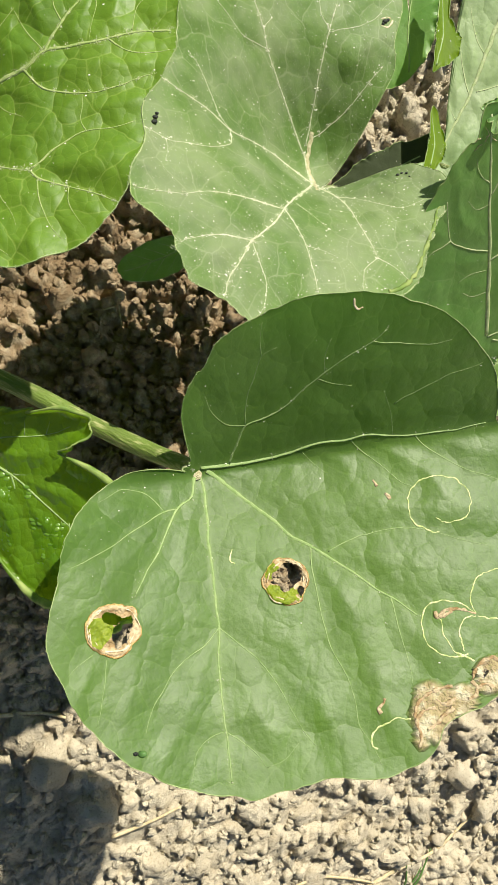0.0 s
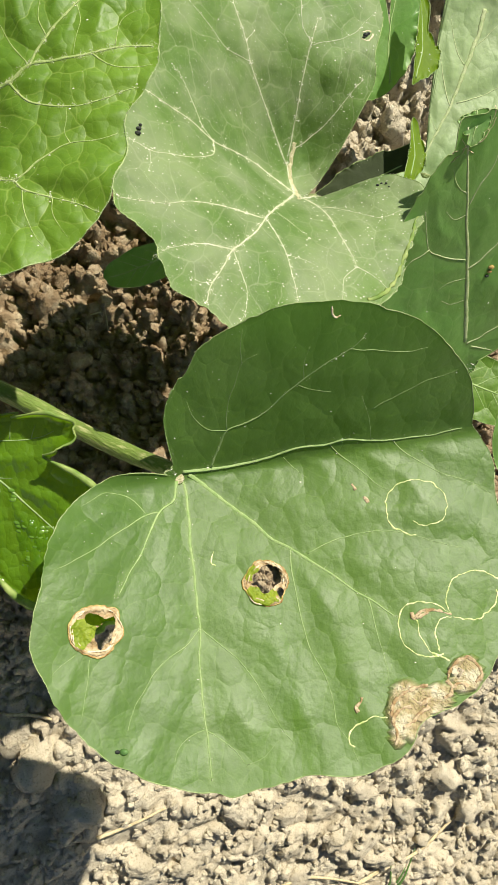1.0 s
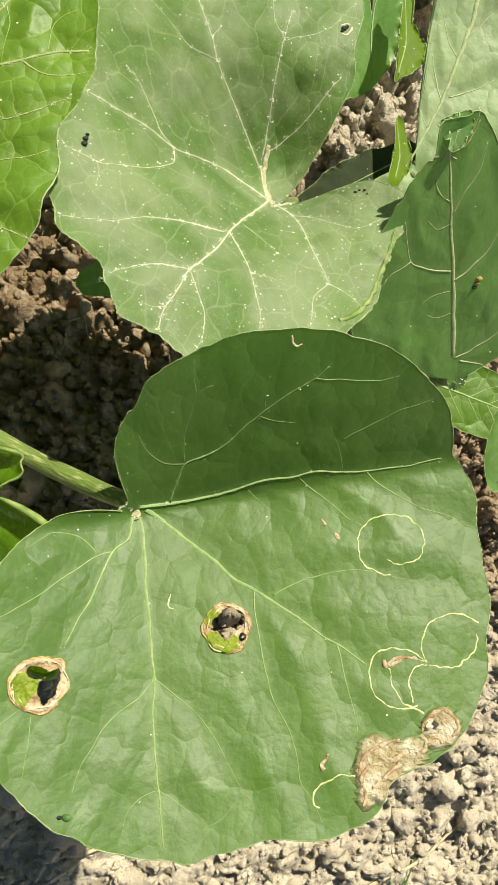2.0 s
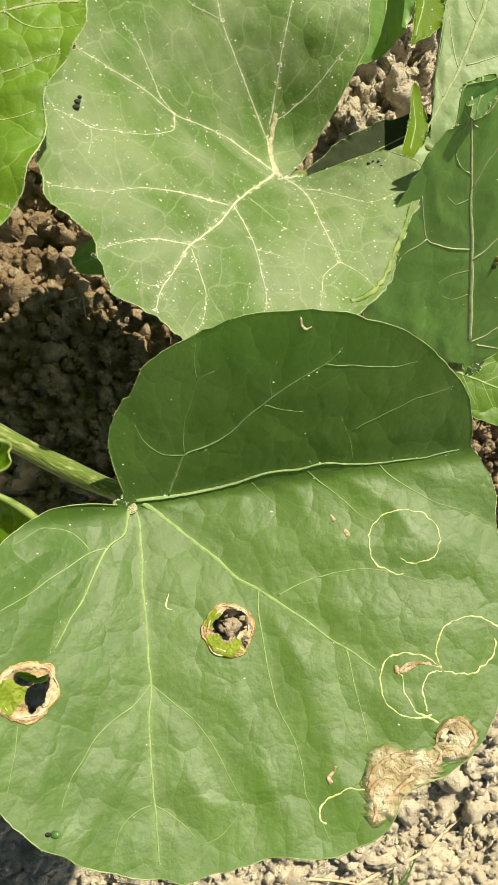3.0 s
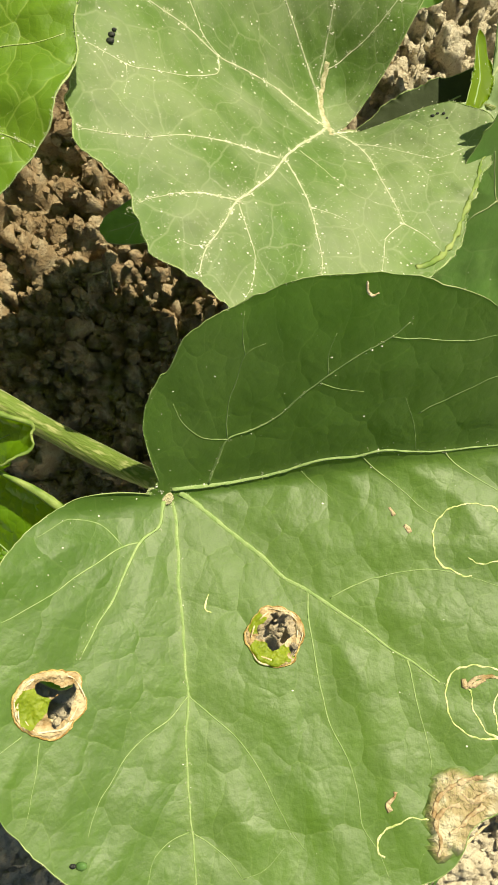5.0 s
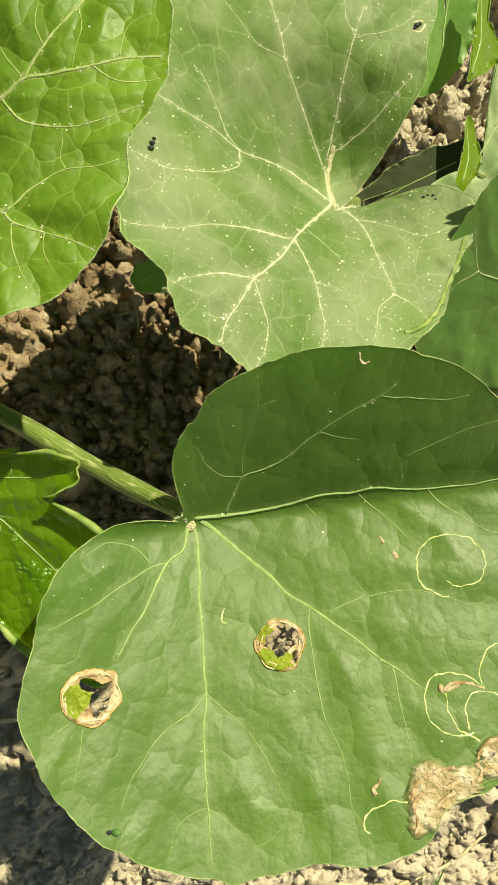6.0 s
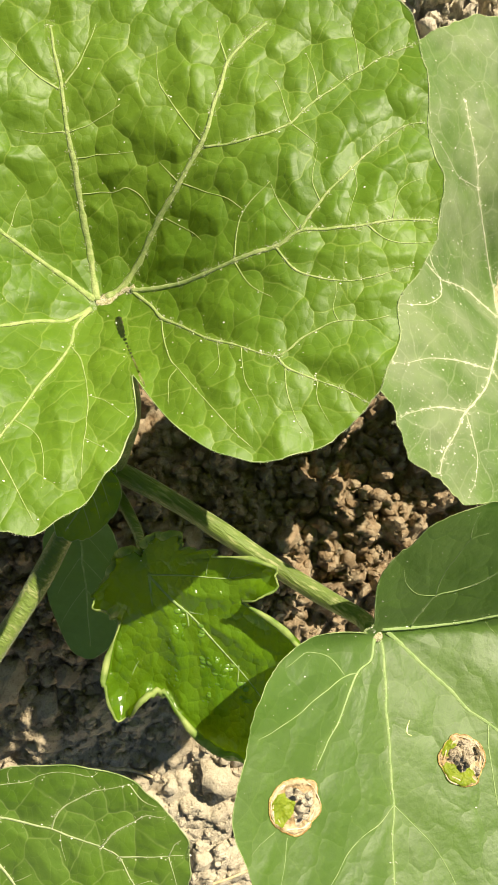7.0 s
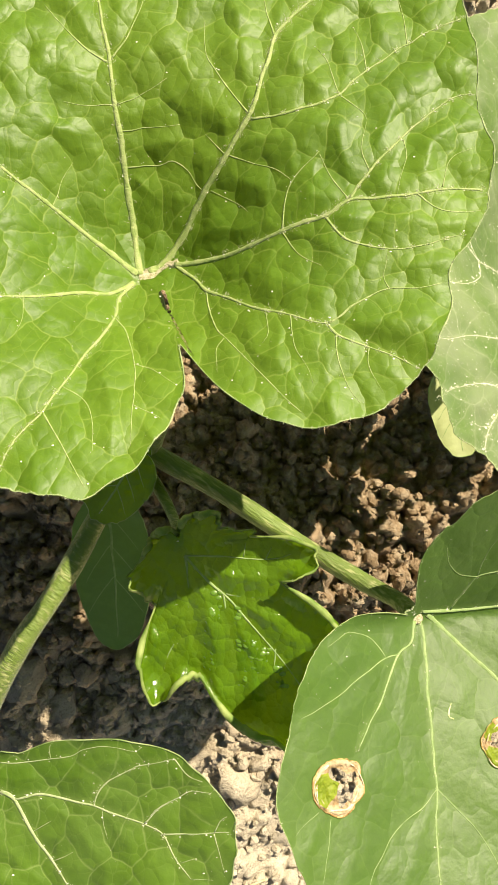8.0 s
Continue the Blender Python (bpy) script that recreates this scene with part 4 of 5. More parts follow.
dusty_plant = thing("gourd_plant", (0.045, 0.235, float(ground_height(np.array(0.045), np.array(0.235)))), "gourd plant with one pale dusty hairy leaf", "plant", "neighbouring gourd plants")
dusty = Shape((0.0284, 0.1970, 0.4775), (0.0264, 0.0000, 0.0000, -0.511, -0.231, 2.88, -1.37, -0.44),
    [(-304.9, 48.6), (-297.9, 58.2), (-296.9, 70.8), (-290.9, 85), (-289.9, 86.5), (-263.9, 100.9), (-251.9, 90.7), (-243.9, 85.7), (-242.9, 84.8), (-191.9, 49.2), (-183.9, 52.5), (-179.9, 55.3),
     (-175.9, 56.8), (-171.9, 57.2), (-167.9, 57.1), (-162.9, 56.8), (-149.9, 61.1), (-147.9, 60.7), (-142.9, 57.6), (-140.9, 57.3), (-139.9, 57.4), (-134.9, 60.1), (-131.9, 61.3), (-127.9, 62.6),
     (-124.9, 63.2), (-120.9, 64), (-118.9, 62.9), (-114.9, 62.2), (-110.9, 63.6), (-91.9, 58.3), (-69.9, 52.7), (-60.9, 50.2), (-56.9, 48.8), (-51.9, 45.7), (-42.9, 42.8), (-34.9, 39.8),
     (-6.9, 42), (-2.9, 40.6), (-1.9, 39.9), (1.1, 37.4), (9.1, 31.2), (11.1, 27.3), (13.1, 22.4), (14.1, 8.9), (30.1, 5)], dip=(-0.0376, -0.002, 0.012, 0.028), bend=(-15.4, -2.4, 7.8, -2.6))
dusty.seed, dusty.pucker, dusty.wave, dusty.swell = 5.0, 0.0013, 0.0014, 0.0060
dusty.quilt, dusty.width, dusty.jag = 0.0005, 0.50, 0.0024
dusty_veins = [
    [(1.9, (-0.7, 3.8), (-2.0, 8.9), (-3.2, 16.9))],
    [(1.2, (-3.6, 16.8), (-8.3, 25.7), (-12.4, 32.5), (-15.9, 39.3), (-17.2, 44.5), (-19.9, 51.1), (-21.7, 57.4), (-23.1, 62.5)),
     (0.6, (-17.2, 44.5), (-14.7, 48.5)),
     (0.6, (-15.9, 39.3), (-23.1, 38.6), (-28.0, 42.1), (-34.3, 47.0), (-40.5, 52.6))],
    [(1.1, (-2.5, 19.7), (0.1, 30.4), (1.8, 38.7), (3.5, 45.9), (5.1, 51.6), (7.7, 59.0)),
     (0.7, (5.1, 50.8), (2.2, 55.1), (2.1, 62.4), (3.1, 73.1)),
     (0.6, (5.1, 50.0), (14.3, 53.1), (21.8, 58.1), (28.9, 67.6)),
     (0.9, (-0.6, 22.0), (5.2, 25.9), (12.2, 29.9), (18.8, 36.5), (23.1, 41.4))],
    [(1.2, (-0.7, 3.8), (-6.0, 7.3), (-13.7, 9.6), (-20.9, 8.2), (-28.1, 5.6), (-34.9, 7.8), (-42.0, 8.7), (-48.1, 10.2)),
     (0.7, (-28.1, 5.6), (-31.3, 8.7), (-33.7, 14.2), (-36.8, 20.6), (-39.0, 22.5)),
     (0.8, (-28.1, 5.6), (-28.0, 1.1), (-30.8, -3.5), (-35.7, -7.0), (-42.4, -9.2), (-45.1, -9.3), (-49.0, -8.3), (-52.9, -7.2)),
     (0.5, (-45.1, -9.3), (-44.8, -13.4), (-44.9, -16.7))],
    [(1.5, (-0.7, 3.8), (-6.9, -8.8), (-13.0, -20.6), (-16.5, -27.6), (-20.2, -32.9), (-22.4, -35.3), (-25.8, -41.9), (-28.5, -46.8), (-30.1, -52.9)),
     (0.9, (-14.1, -21.0), (-18.9, -21.0), (-24.9, -21.1), (-32.1, -22.5), (-40.2, -25.5), (-46.7, -26.5), (-51.7, -26.8)),
     (0.9, (-22.4, -35.8), (-26.0, -35.7), (-30.2, -35.7), (-35.6, -37.5), (-39.6, -38.9), (-42.7, -41.7)),
     (0.8, (-22.4, -36.6), (-20.8, -41.9), (-19.2, -47.8), (-19.9, -53.9), (-21.7, -57.8)),
     (0.9, (-12.5, -21.6), (-9.4, -27.8), (-7.2, -33.8), (-5.7, -41.2), (-4.9, -47.6), (-5.7, -51.6)),
     (0.5, (-9.0, -15.6), (-4.2, -20.2), (0.4, -25.7)),
     (0.5, (-28.5, -46.8), (-31.2, -47.2), (-34.0, -46.5))],
    [(1.1, (0.5, 2.6), (6.1, -4.9), (9.6, -17.7), (11.4, -25.3), (13.4, -30.9), (14.4, -34.4)),
     (0.7, (14.4, -34.4), (10.5, -39.2), (9.4, -44.4), (8.5, -48.6)),
     (0.7, (14.4, -34.4), (19.7, -37.4), (24.0, -41.7)),
     (0.7, (6.1, -5.2), (11.1, -6.7), (18.8, -11.5), (25.1, -14.1), (32.1, -10.9)),
     (0.5, (-6.9, -33.8), (-1.6, -34.7), (1.6, -35.9))],
]
dusty_leaf, dusty_top = make_leaf(dusty_plant, "leaf", dusty, dusty_veins, GREEN_DUSTY, VEIN_DUSTY, "pale dusty green leaf with whitish hairy veins", 420, 110, ruffle=0.0010, specks=1300, speck_lines=7.0, hairs=4200)
stalk(dusty_plant, "leaf_stalk", [(dusty.base[0] * 1000, dusty.base[1] * 1000, (dusty.base[2] + float(dusty_top(np.zeros((1, 2)))[0])) * 1000 - 3.5), (32, 203, 452), (40, 222, 410), (45, 235, 330)], 2.4, 3.2)

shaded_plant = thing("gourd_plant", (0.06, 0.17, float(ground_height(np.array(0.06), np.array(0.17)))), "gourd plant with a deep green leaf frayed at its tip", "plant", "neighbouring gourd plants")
shaded = Shape((0.0944, 0.1456, 0.4339), (0.0384, 0.0024, 0.0328, -0.406, 1.200, 0.04, 0.00, -0.03),
    [(25.2, 9.7), (28.2, 19.8), (29.2, 20.7), (42.2, 28.5), (58.2, 35.9), (72.2, 42.9), (83.2, 50.1), (95.2, 59.9), (97.2, 61.8), (99.2, 62.2), (106.2, 62.3), (110.2, 61.3),
     (111.2, 53.9), (112.2, 54.6), (113.2, 55.8), (114.2, 56.2), (123.2, 51.9), (148.2, 45.9), (164.2, 42.9), (165.2, 42.5), (173.2, 37.2)])
shaded.seed, shaded.pucker, shaded.wave, shaded.swell = 6.0, 0.0014, 0.0010, 0.0060
shaded.quilt, shaded.width = 0.0003, 0.85
shaded_veins = [
    [(1.7, (-2.9, 6.7), (-5.8, 17.7), (-8.0, 26.2), (-12.1, 38.9), (-15.4, 50.2), (-17.0, 56.9))],
    [(0.9, (-9.7, 28.8), (-19.0, 28.8), (-23.7, 30.1), (-25.6, 34.2), (-26.9, 38.3)),
     (0.8, (-23.7, 30.1), (-30.8, 25.3)),
     (1.0, (-8.0, 26.2), (-3.5, 29.5), (1.3, 33.7), (4.2, 38.5), (6.3, 43.1)),
     (0.9, (-12.7, 41.3), (-9.3, 46.3), (-6.1, 51.2), (-5.0, 56.7)),
     (0.7, (-13.8, 44.1), (-17.6, 45.3), (-19.7, 48.2)),
     (0.9, (-2.4, 6.2), (3.5, 8.9), (12.2, 14.1), (17.3, 17.5)),
     (0.9, (0.0, 5.5), (8.0, 5.0), (15.9, 3.7)),
     (0.6, (-12.4, 39.1), (-16.3, 37.6), (-19.4, 38.9)),
     (0.5, (-7.7, 24.1), (-13.7, 22.4), (-18.1, 20.0)),
     (0.5, (-6.2, 18.5), (-11.3, 16.7), (-15.5, 17.2)),
     (0.5, (-30.8, 25.3), (-32.7, 21.8))],
]
shaded_leaf, shaded_top = make_leaf(shaded_plant, "leaf", shaded, shaded_veins, GREEN_SHADED, VEIN_PALE, "deep green leaf with a brown frayed tip", 360, 90, ruffle=0.0010, specks=40)
stalk(shaded_plant, "leaf_stalk", [tuple(shaded.base * 1000), (86, 147, 425), (79, 150, 412), (67, 160, 360), (60, 170, 280)], 1.9, 2.8)

far_plant = thing("gourd_plant", (0.09, 0.235, float(ground_height(np.array(0.09), np.array(0.235)))), "gourd plant with a greyish green puckered leaf", "plant", "neighbouring gourd plants")
# the margin below -20 degrees is unseen, added to cast shade on the soil
far = Shape((0.0882, 0.2346, 0.4092), (0.0119, 0.0289, 0.0567, -0.050, 0.235, 0.01, 0.00, 0.00),
    [(-178, 10), (-158, 26), (-140, 36), (-118, 36), (-95, 31), (-70, 25), (-40, 20), (-15, 17), (0, 18), (9, 39), (17, 59), (30, 78), (42, 96), (57, 112), (71, 110), (82, 88), (86, 28), (87, 13), (90, 2)])
far.seed, far.pucker, far.wave = 7.0, 0.0012, 0.0012
far.quilt, far.width = 0.0003, 0.8
far_veins = [
    [(2.2, (25.2, 65.1), (24.2, 61.2), (20.0, 49.3), (13.5, 33.0), (6.8, 20.5), (-0.0, 7.7), (-3.2, 2.4))],
    [(0.9, (10.4, 27.6), (7.9, 37.0), (5.5, 51.1), (4.3, 61.0)),
     (0.9, (13.6, 28.4), (24.7, 31.4), (31.8, 34.9)),
     (0.7, (20.0, 49.3), (26.6, 55.3), (31.4, 59.2)),
     (0.7, (16.8, 43.2), (13.3, 49.2), (10.9, 61.1)),
     (0.6, (4.6, 17.3), (1.2, 24.6), (0.0, 32.9))],
]
far_leaf, far_top = make_leaf(far_plant, "leaf", far, far_veins, GREEN_FAR, VEIN_PALE, "greyish green puckered leaf", 360, 90, ruffle=0.0010, specks=40)
stalk(far_plant, "leaf_stalk", [tuple(far.base * 1000), (86, 228, 390), (87, 232, 340), (90, 235, 300)], 2.4, 3.0)


# ---- chewed holes and mine trails of the mined leaf ----
def chewed(leaf, lift, x, y, radius, openings, films):
    """A ring of dry tissue round ragged openings, partly closed by a thin film."""
    spokes, rings = 200, 56
    ang = np.linspace(0, 2 * np.pi, spokes, endpoint=False)
    s = np.linspace(0, 1, rings + 1)[1:]
    wob = radius * (1 + 0.16 * soft_noise(np.cos(ang) * 2, np.sin(ang) * 2, 1.1, x, 4)) / 1000
    u = (x / 1000 + s[:, None] * wob * np.cos(ang)).ravel()
    v = (y / 1000 + s[:, None] * wob * np.sin(ang)).ravel()
    ss = np.repeat(s, spokes)
    z = lift(np.column_stack([u, v])) + 0.00018 + 0.0011 * soft_noise(u, v, 520.0, 3.0, 3) * (ss < 0.97) + 0.0005 * np.exp(-((ss - 0.88) / 0.1) ** 2)
    i, j = np.meshgrid(np.arange(rings - 1), np.arange(spokes), indexing="ij")
    k = (j + 1) % spokes
    q = np.stack([i * spokes + j, (i + 1) * spokes + j, (i + 1) * spokes + k, i * spokes + k], -1).reshape(-1, 4)
    verts = np.stack([u, v, z], 1)
    mid = verts[q].mean(1)
    grain = 0.55 * soft_noise(mid[:, 0], mid[:, 1], 420.0, 6.0, 3)

    def within(shapes):
        got = np.zeros(len(mid), bool)
        for cx, cy, a, b, turn in shapes:
            c, w = math.cos(radians(turn)), math.sin(radians(turn))
            dx, dy = mid[:, 0] * 1000 - cx, mid[:, 1] * 1000 - cy
            got |= np.hypot((dx * c + dy * w) / a, (dy * c - dx * w) / b) + grain < 1
        return got

    hole, film = within(openings), within(films)
    part("dry_ring", verts, q[~hole & ~film], DRY, leaf, "cream and brown dry tissue round a chewed hole")
    last = np.vstack([verts[-spokes:], verts[-spokes:-spokes + 1]])
    part("scar", *tube(last, 0.00020 * (1 + 0.8 * soft_noise(last[:, 0], last[:, 1], 300.0, 8.0, 2)), 5, 0.5), SCAR, leaf, "thin orange-brown scar line")
    rng = np.random.RandomState(int(abs(x) * 10))
    crumples = []
    for k in range(9):
        a0, span, out = rng.rand() * 6.3, 0.5 + 1.1 * rng.rand(), 0.80 + 0.16 * rng.rand()
        a = np.linspace(a0, a0 + span, 16)
        q2 = out * (1 + 0.05 * np.sin(a * 5 + k)) * radius / 1000
        line = np.column_stack([x / 1000 + q2 * np.cos(a), y / 1000 + q2 * np.sin(a)])
        crumples.append(tube(np.column_stack([line, lift(line) + 0.0006]), 0.00022 * np.sin(np.linspace(0.3, 2.9, 16)) * (0.7 + 0.6 * rng.rand()), 5, 0.8))
    part("crumpled_edge", *joined(crumples), CREAM, leaf, "cream crumpled edge of a chewed hole")
    if (film & ~hole).any():
        part("leaf_film", verts + (0, 0, 0.0001), q[film & ~hole], FILM, leaf, "thin yellow-green film left in the hole")


chewed(mined_leaf, mined_top, 24.4, -30.4, 6.2, ((25.4, -29.0, 4.9, 3.7, 20), (28.5, -33.0, 1.1, 1.7, 10)), ((23.8, -33.6, 5.4, 2.6, -5), (20.8, -27.4, 2.4, 2.4, 25)))
chewed(mined_leaf, mined_top, -19.9, -40.3, 6.3, ((-17.6, -40.7, 4.6, 2.1, 62), (-20.4, -37.4, 2.6, 1.4, -30)), ((-22.9, -40.6, 3.0, 3.3, 0),))


def trail(leaf, lift, points, width=0.2, material=MINE, label="pale thin leaf-miner trail"):
    """A winding pale trail, mined under the leaf's skin."""
    line = curve(np.array(points) / 1000, 0.0005)
    n = len(line)
    jig = soft_noise(line[:, 0], line[:, 1], 700.0, 4.0, 2)
    line = line + np.column_stack([jig, jig[::-1]]) * 0.0006
    w = width * (0.8 + 0.3 * np.linspace(0, 1, n) + 1.1 * soft_noise(line[:, 0], line[:, 1], 900.0, 1.0, 2)) / 1000
    part("mine_trail", *tube(np.column_stack([line, lift(line) + 0.00003]), np.clip(w, 0.0001, 0.0009), 6, 0.4), material, leaf, label)


for mine in (
    [(68.1, -14.1), (69.9, -15.4), (72.3, -15.2), (76.4, -13.7), (78.3, -10.1), (78.1, -7.0), (76.3, -4.6), (74.1, -2.6), (69.3, -1.8), (65.2, -2.7), (61.9, -5.0), (60.4, -8.2), (60.3, -12.1), (61.7, -15.2), (64.2, -16.8), (66.5, -18.1), (68.4, -17.8)],
    [(76.4, -40.3), (73.5, -38.1), (68.9, -36.9), (65.1, -37.1), (62.6, -38.9), (61.3, -42.0), (61.6, -46.3), (63.3, -49.1), (66.2, -51.0), (69.2, -51.4), (73.0, -50.9)],
    [(65.9, -40.7), (66.9, -42.9), (66.7, -45.0), (68.0, -47.9), (69.3, -50.0), (72.2, -51.3), (74.4, -52.6)],
    [(76.3, -40.8), (73.9, -41.3), (72.2, -43.1), (71.3, -45.2), (71.4, -47.3), (72.3, -50.2)],
    [(76.4, -40.3), (75.4, -37.4), (75.7, -34.5), (77.2, -31.6), (79.7, -29.8), (83.0, -28.8), (87.8, -29.1), (91.6, -31.3)],
    [(76.8, -40.8), (80.1, -41.9), (83.2, -42.0), (86.5, -40.7), (89.1, -38.6), (90.6, -35.7), (90.8, -34.0)],
    [(56.0, -66.4), (52.4, -66.0), (49.5, -67.2), (46.5, -68.6), (45.2, -70.1), (45.5, -72.4), (46.6, -73.1)],
    [(9.9, -21.5), (9.5, -23.2), (9.5, -24.4), (10.4, -25.2)],
):
    trail(mined_leaf, mined_top, mine)
for fold_line in (
    [(76.4, -40.3), (71.8, -39.2), (67.9, -39.6), (65.8, -41.0), (65.3, -39.6)],
    [(66.3, -41.5), (67.9, -40.5), (69.5, -39.4)],
    [(49.5, -61.2), (49.0, -62.2), (47.7, -63.5), (48.0, -64.6)],
    [(50.9, -2.4), (51.9, -4.3)],
    [(53.9, -6.4), (55.4, -8.3)],
    [(56.8, -66.2), (57.7, -63.2), (60.4, -61.0), (63.9, -59.5), (67.7, -58.9)],
    [(57.4, -72.9), (58.3, -69.7), (57.4, -67.1), (59.1, -64.6), (62.8, -64.0)],
    [(59.8, -69.2), (62.5, -68.0), (64.9, -65.5), (67.5, -64.3)],
    [(63.0, -62.1), (65.9, -63.1), (68.2, -61.9)],
    [(73.6, -57.1), (75.0, -54.4), (77.5, -52.5), (80.1, -52.0), (82.2, -53.8), (83.2, -56.6), (81.4, -58.5)],
    [(74.4, -59.5), (76.8, -58.6), (79.0, -59.7)],
    [(71.6, -62.0), (73.8, -61.2), (74.5, -59.2), (73.1, -57.8)],
):
    trail(mined_leaf, mined_top, fold_line, 0.5, DRY, "crumpled fold of cream dry tissue")


def joint(leaf, lift, size, material, label, at=(0, 0), stretch=1.0):
    """The hairy knot where stalk and veins meet."""
    v, f = ball(3)
    rough = 1 + 0.35 * soft_noise(v[:, 0] + v[:, 2], v[:, 1] - v[:, 2], 2.2, size, 3)
    z = float(lift(np.array([[at[0] / 1000, at[1] / 1000]]))[0])
    part("leaf_joint", v * rough[:, None] * np.array((1, stretch, 0.16)) * size / 1000 + (at[0] / 1000, at[1] / 1000, z), f, material, leaf, label)


JOINT = plain("hairy joint", (0.36, 0.34, 0.17), (0.58, 0.54, 0.36), 1100.0, 0.8, 0.0006)
joint(mined_leaf, mined_top, 1.6, JOINT, "pale hairy joint of the leaf stalk")
joint(broad_leaf, broad_top, 2.2, JOINT, "yellowish hairy joint of the leaf stalk", (1, 1))
trail(dusty_leaf, dusty_top, [(0.3, -0.5), (-0.4, 4), (-1.6, 9), (-2.4, 14.3), (-1.6, 19), (-0.6, 24)], 0.95, JOINT, "thick pale pinkish base of the main vein")
trail(broad_leaf, broad_top, [(-1.5, 0.5), (1.5, 1.8), (5, 3.8), (8.5, 4.8)], 1.0, JOINT, "thick hairy base of a main vein")
trail(mined_leaf, mined_top, [(42.3, 40.2), (42.6, 38.9), (43.6, 38.2), (44.7, 38.6)], 0.32, CREAM, "small cream crescent scar")
for strand in ([(-22, 50.6), (-19, 52.4), (-15.1, 53.6), (-11, 56), (-8.8, 60)], [(-21, 49.4), (-18.6, 51.2), (-15.4, 54.8), (-10.4, 57.6)], [(-18.6, 54.6), (-16.4, 53.4), (-14, 52.4)], [(-10.1, 58.7), (-9.2, 61.4), (-9.6, 62.8)]):
    trail(shaded_leaf, shaded_top, strand, 0.14, STRAW, "dry frayed strand at the leaf's tip")
trail(dusty_leaf, dusty_top, [(38.2, -9.5), (35.7, -16.1), (32.2, -25.4), (29.0, -32.4), (27.0, -37.3), (24.2, -41.2), (20.3, -44.6), (17.0, -46.2)], 0.62, RIM_PALE, "yellow-green curled edge of the leaf")
# shiny blisters in rows between the young leaf's veins
rng = np.random.RandomState(5)
blisters = []
for (x0, y0), (x1, y1), across in (((10.1, -12.2), (9.3, -33.6), 1.5), ((18.6, -25.3), (19.8, -45.3), 1.2), ((21.5, -25.0), (24.0, -42.7), 0.8), ((25.2, -26.9), (24.5, -33.6), 1.2), ((29.1, -31.7), (30.9, -37.5), 1.0), ((16.8, -16.6), (16.8, -18.1), 0.4)):
    for f in np.linspace(0, 1, max(2, int(math.hypot(x1 - x0, y1 - y0) / 1.3))):
        for side in (-1, 1):
            spot = np.array([[x0 + f * (x1 - x0) + side * across * (0.4 + 0.6 * rng.rand()), y0 + f * (y1 - y0) + 0.5 * rng.randn()]]) / 1000
            v, faces = ball(2)
            wide = 0.00045 + 0.00045 * rng.rand()
            blisters.append((v * (wide * 1.3, wide, wide * 0.28) + (spot[0, 0], spot[0, 1], float(young_top(spot)[0])), faces))
tagged(part("blisters", *joined(blisters), BLISTER, young_leaf, "small shiny raised blisters between the veins"), kind="stuff")
for tear in ([(22.8, 54.6), (24.6, 54.2), (26.4, 55.2), (27.2, 57.6)], [(23.6, 57.6), (25.2, 58.6), (26.9, 58.4)]):
    trail(dusty_leaf, dusty_top, tear, 0.25, CREAM, "dry torn edge of the leaf")


# small lumps for droppings, spots, a bump and the dark of a torn hole
def dropping(leaf, lift, spots, material, label="dark insect dropping"):
    pieces = []
    for x, y, r in spots:
        v, f = ball(2)
        z = float(lift(np.array([[x / 1000, y / 1000]]))[0])
        pieces.append((v * (r / 1000, r / 1400, r / 1600) + (x / 1000, y / 1000, z + r / 2500), f))
    part("dropping", *joined(pieces), material, leaf, label)


dropping(dusty_leaf, dusty_top, [(-47.7, -5.8, 0.9), (-47.5, -4.3, 0.8), (-47.1, -3.0, 0.55)], DARK_SPECK)
dropping(dusty_leaf, dusty_top, [(25.9, 0.8, 0.6), (27.2, 1.4, 0.45), (28.6, 1.0, 0.5), (29.3, -0.6, 0.35)], DARK_SPECK)
# dark lumps stand in for the darkness of a small torn hole
dropping(dusty_leaf, dusty_top, [(24.6, 56.4, 1.0), (25.6, 57.2, 0.7), (23.9, 55.4, 0.6)], DARK_SPECK)
# a brown spot on the blade, with a dark speck beside it
dropping(shaded_leaf, shaded_top, [(0.6, 27.4, 1.1), (0.2, 26.2, 0.9)], SCAR)
dropping(shaded_leaf, shaded_top, [(-0.5, 25.0, 0.8)], DARK_SPECK)
dropping(mined_leaf, mined_top, [(-13.9, -69.4, 0.7)], DARK_SPECK)
dropping(mined_leaf, mined_top, [(-12.4, -69.6, 1.2)], DEW, "glossy green bump on the leaf")


# ---- lesser leaves below and between ----
def oval(length, width, heading, tip=1.0):
    """The margin of a simple pointed leaf seen from its stalk."""
    out = []
    for k in range(37):
        s = k / 36
        t = math.pi * s
        along = length * (1 - math.cos(t)) / 2
        across = width / 2 * math.sin(t) ** 0.8 * (1.15 - 0.3 * (1 - math.cos(t)) / 2 * tip)
        out.append((along, across))
    pts = [(math.degrees(math.atan2(w, a)), math.hypot(a, w)) for a, w in out[1:]]
    half = sorted((a, r) for a, r in pts)
    full = [(heading - a, r) for a, r in reversed(half)] + [(heading + a, r) for a, r in half if a > 0.5]
    keep = [full[0]]
    for a, r in full[1:]:
        if a > keep[-1][0] + 0.3:
            keep.append((a, r))
    return keep


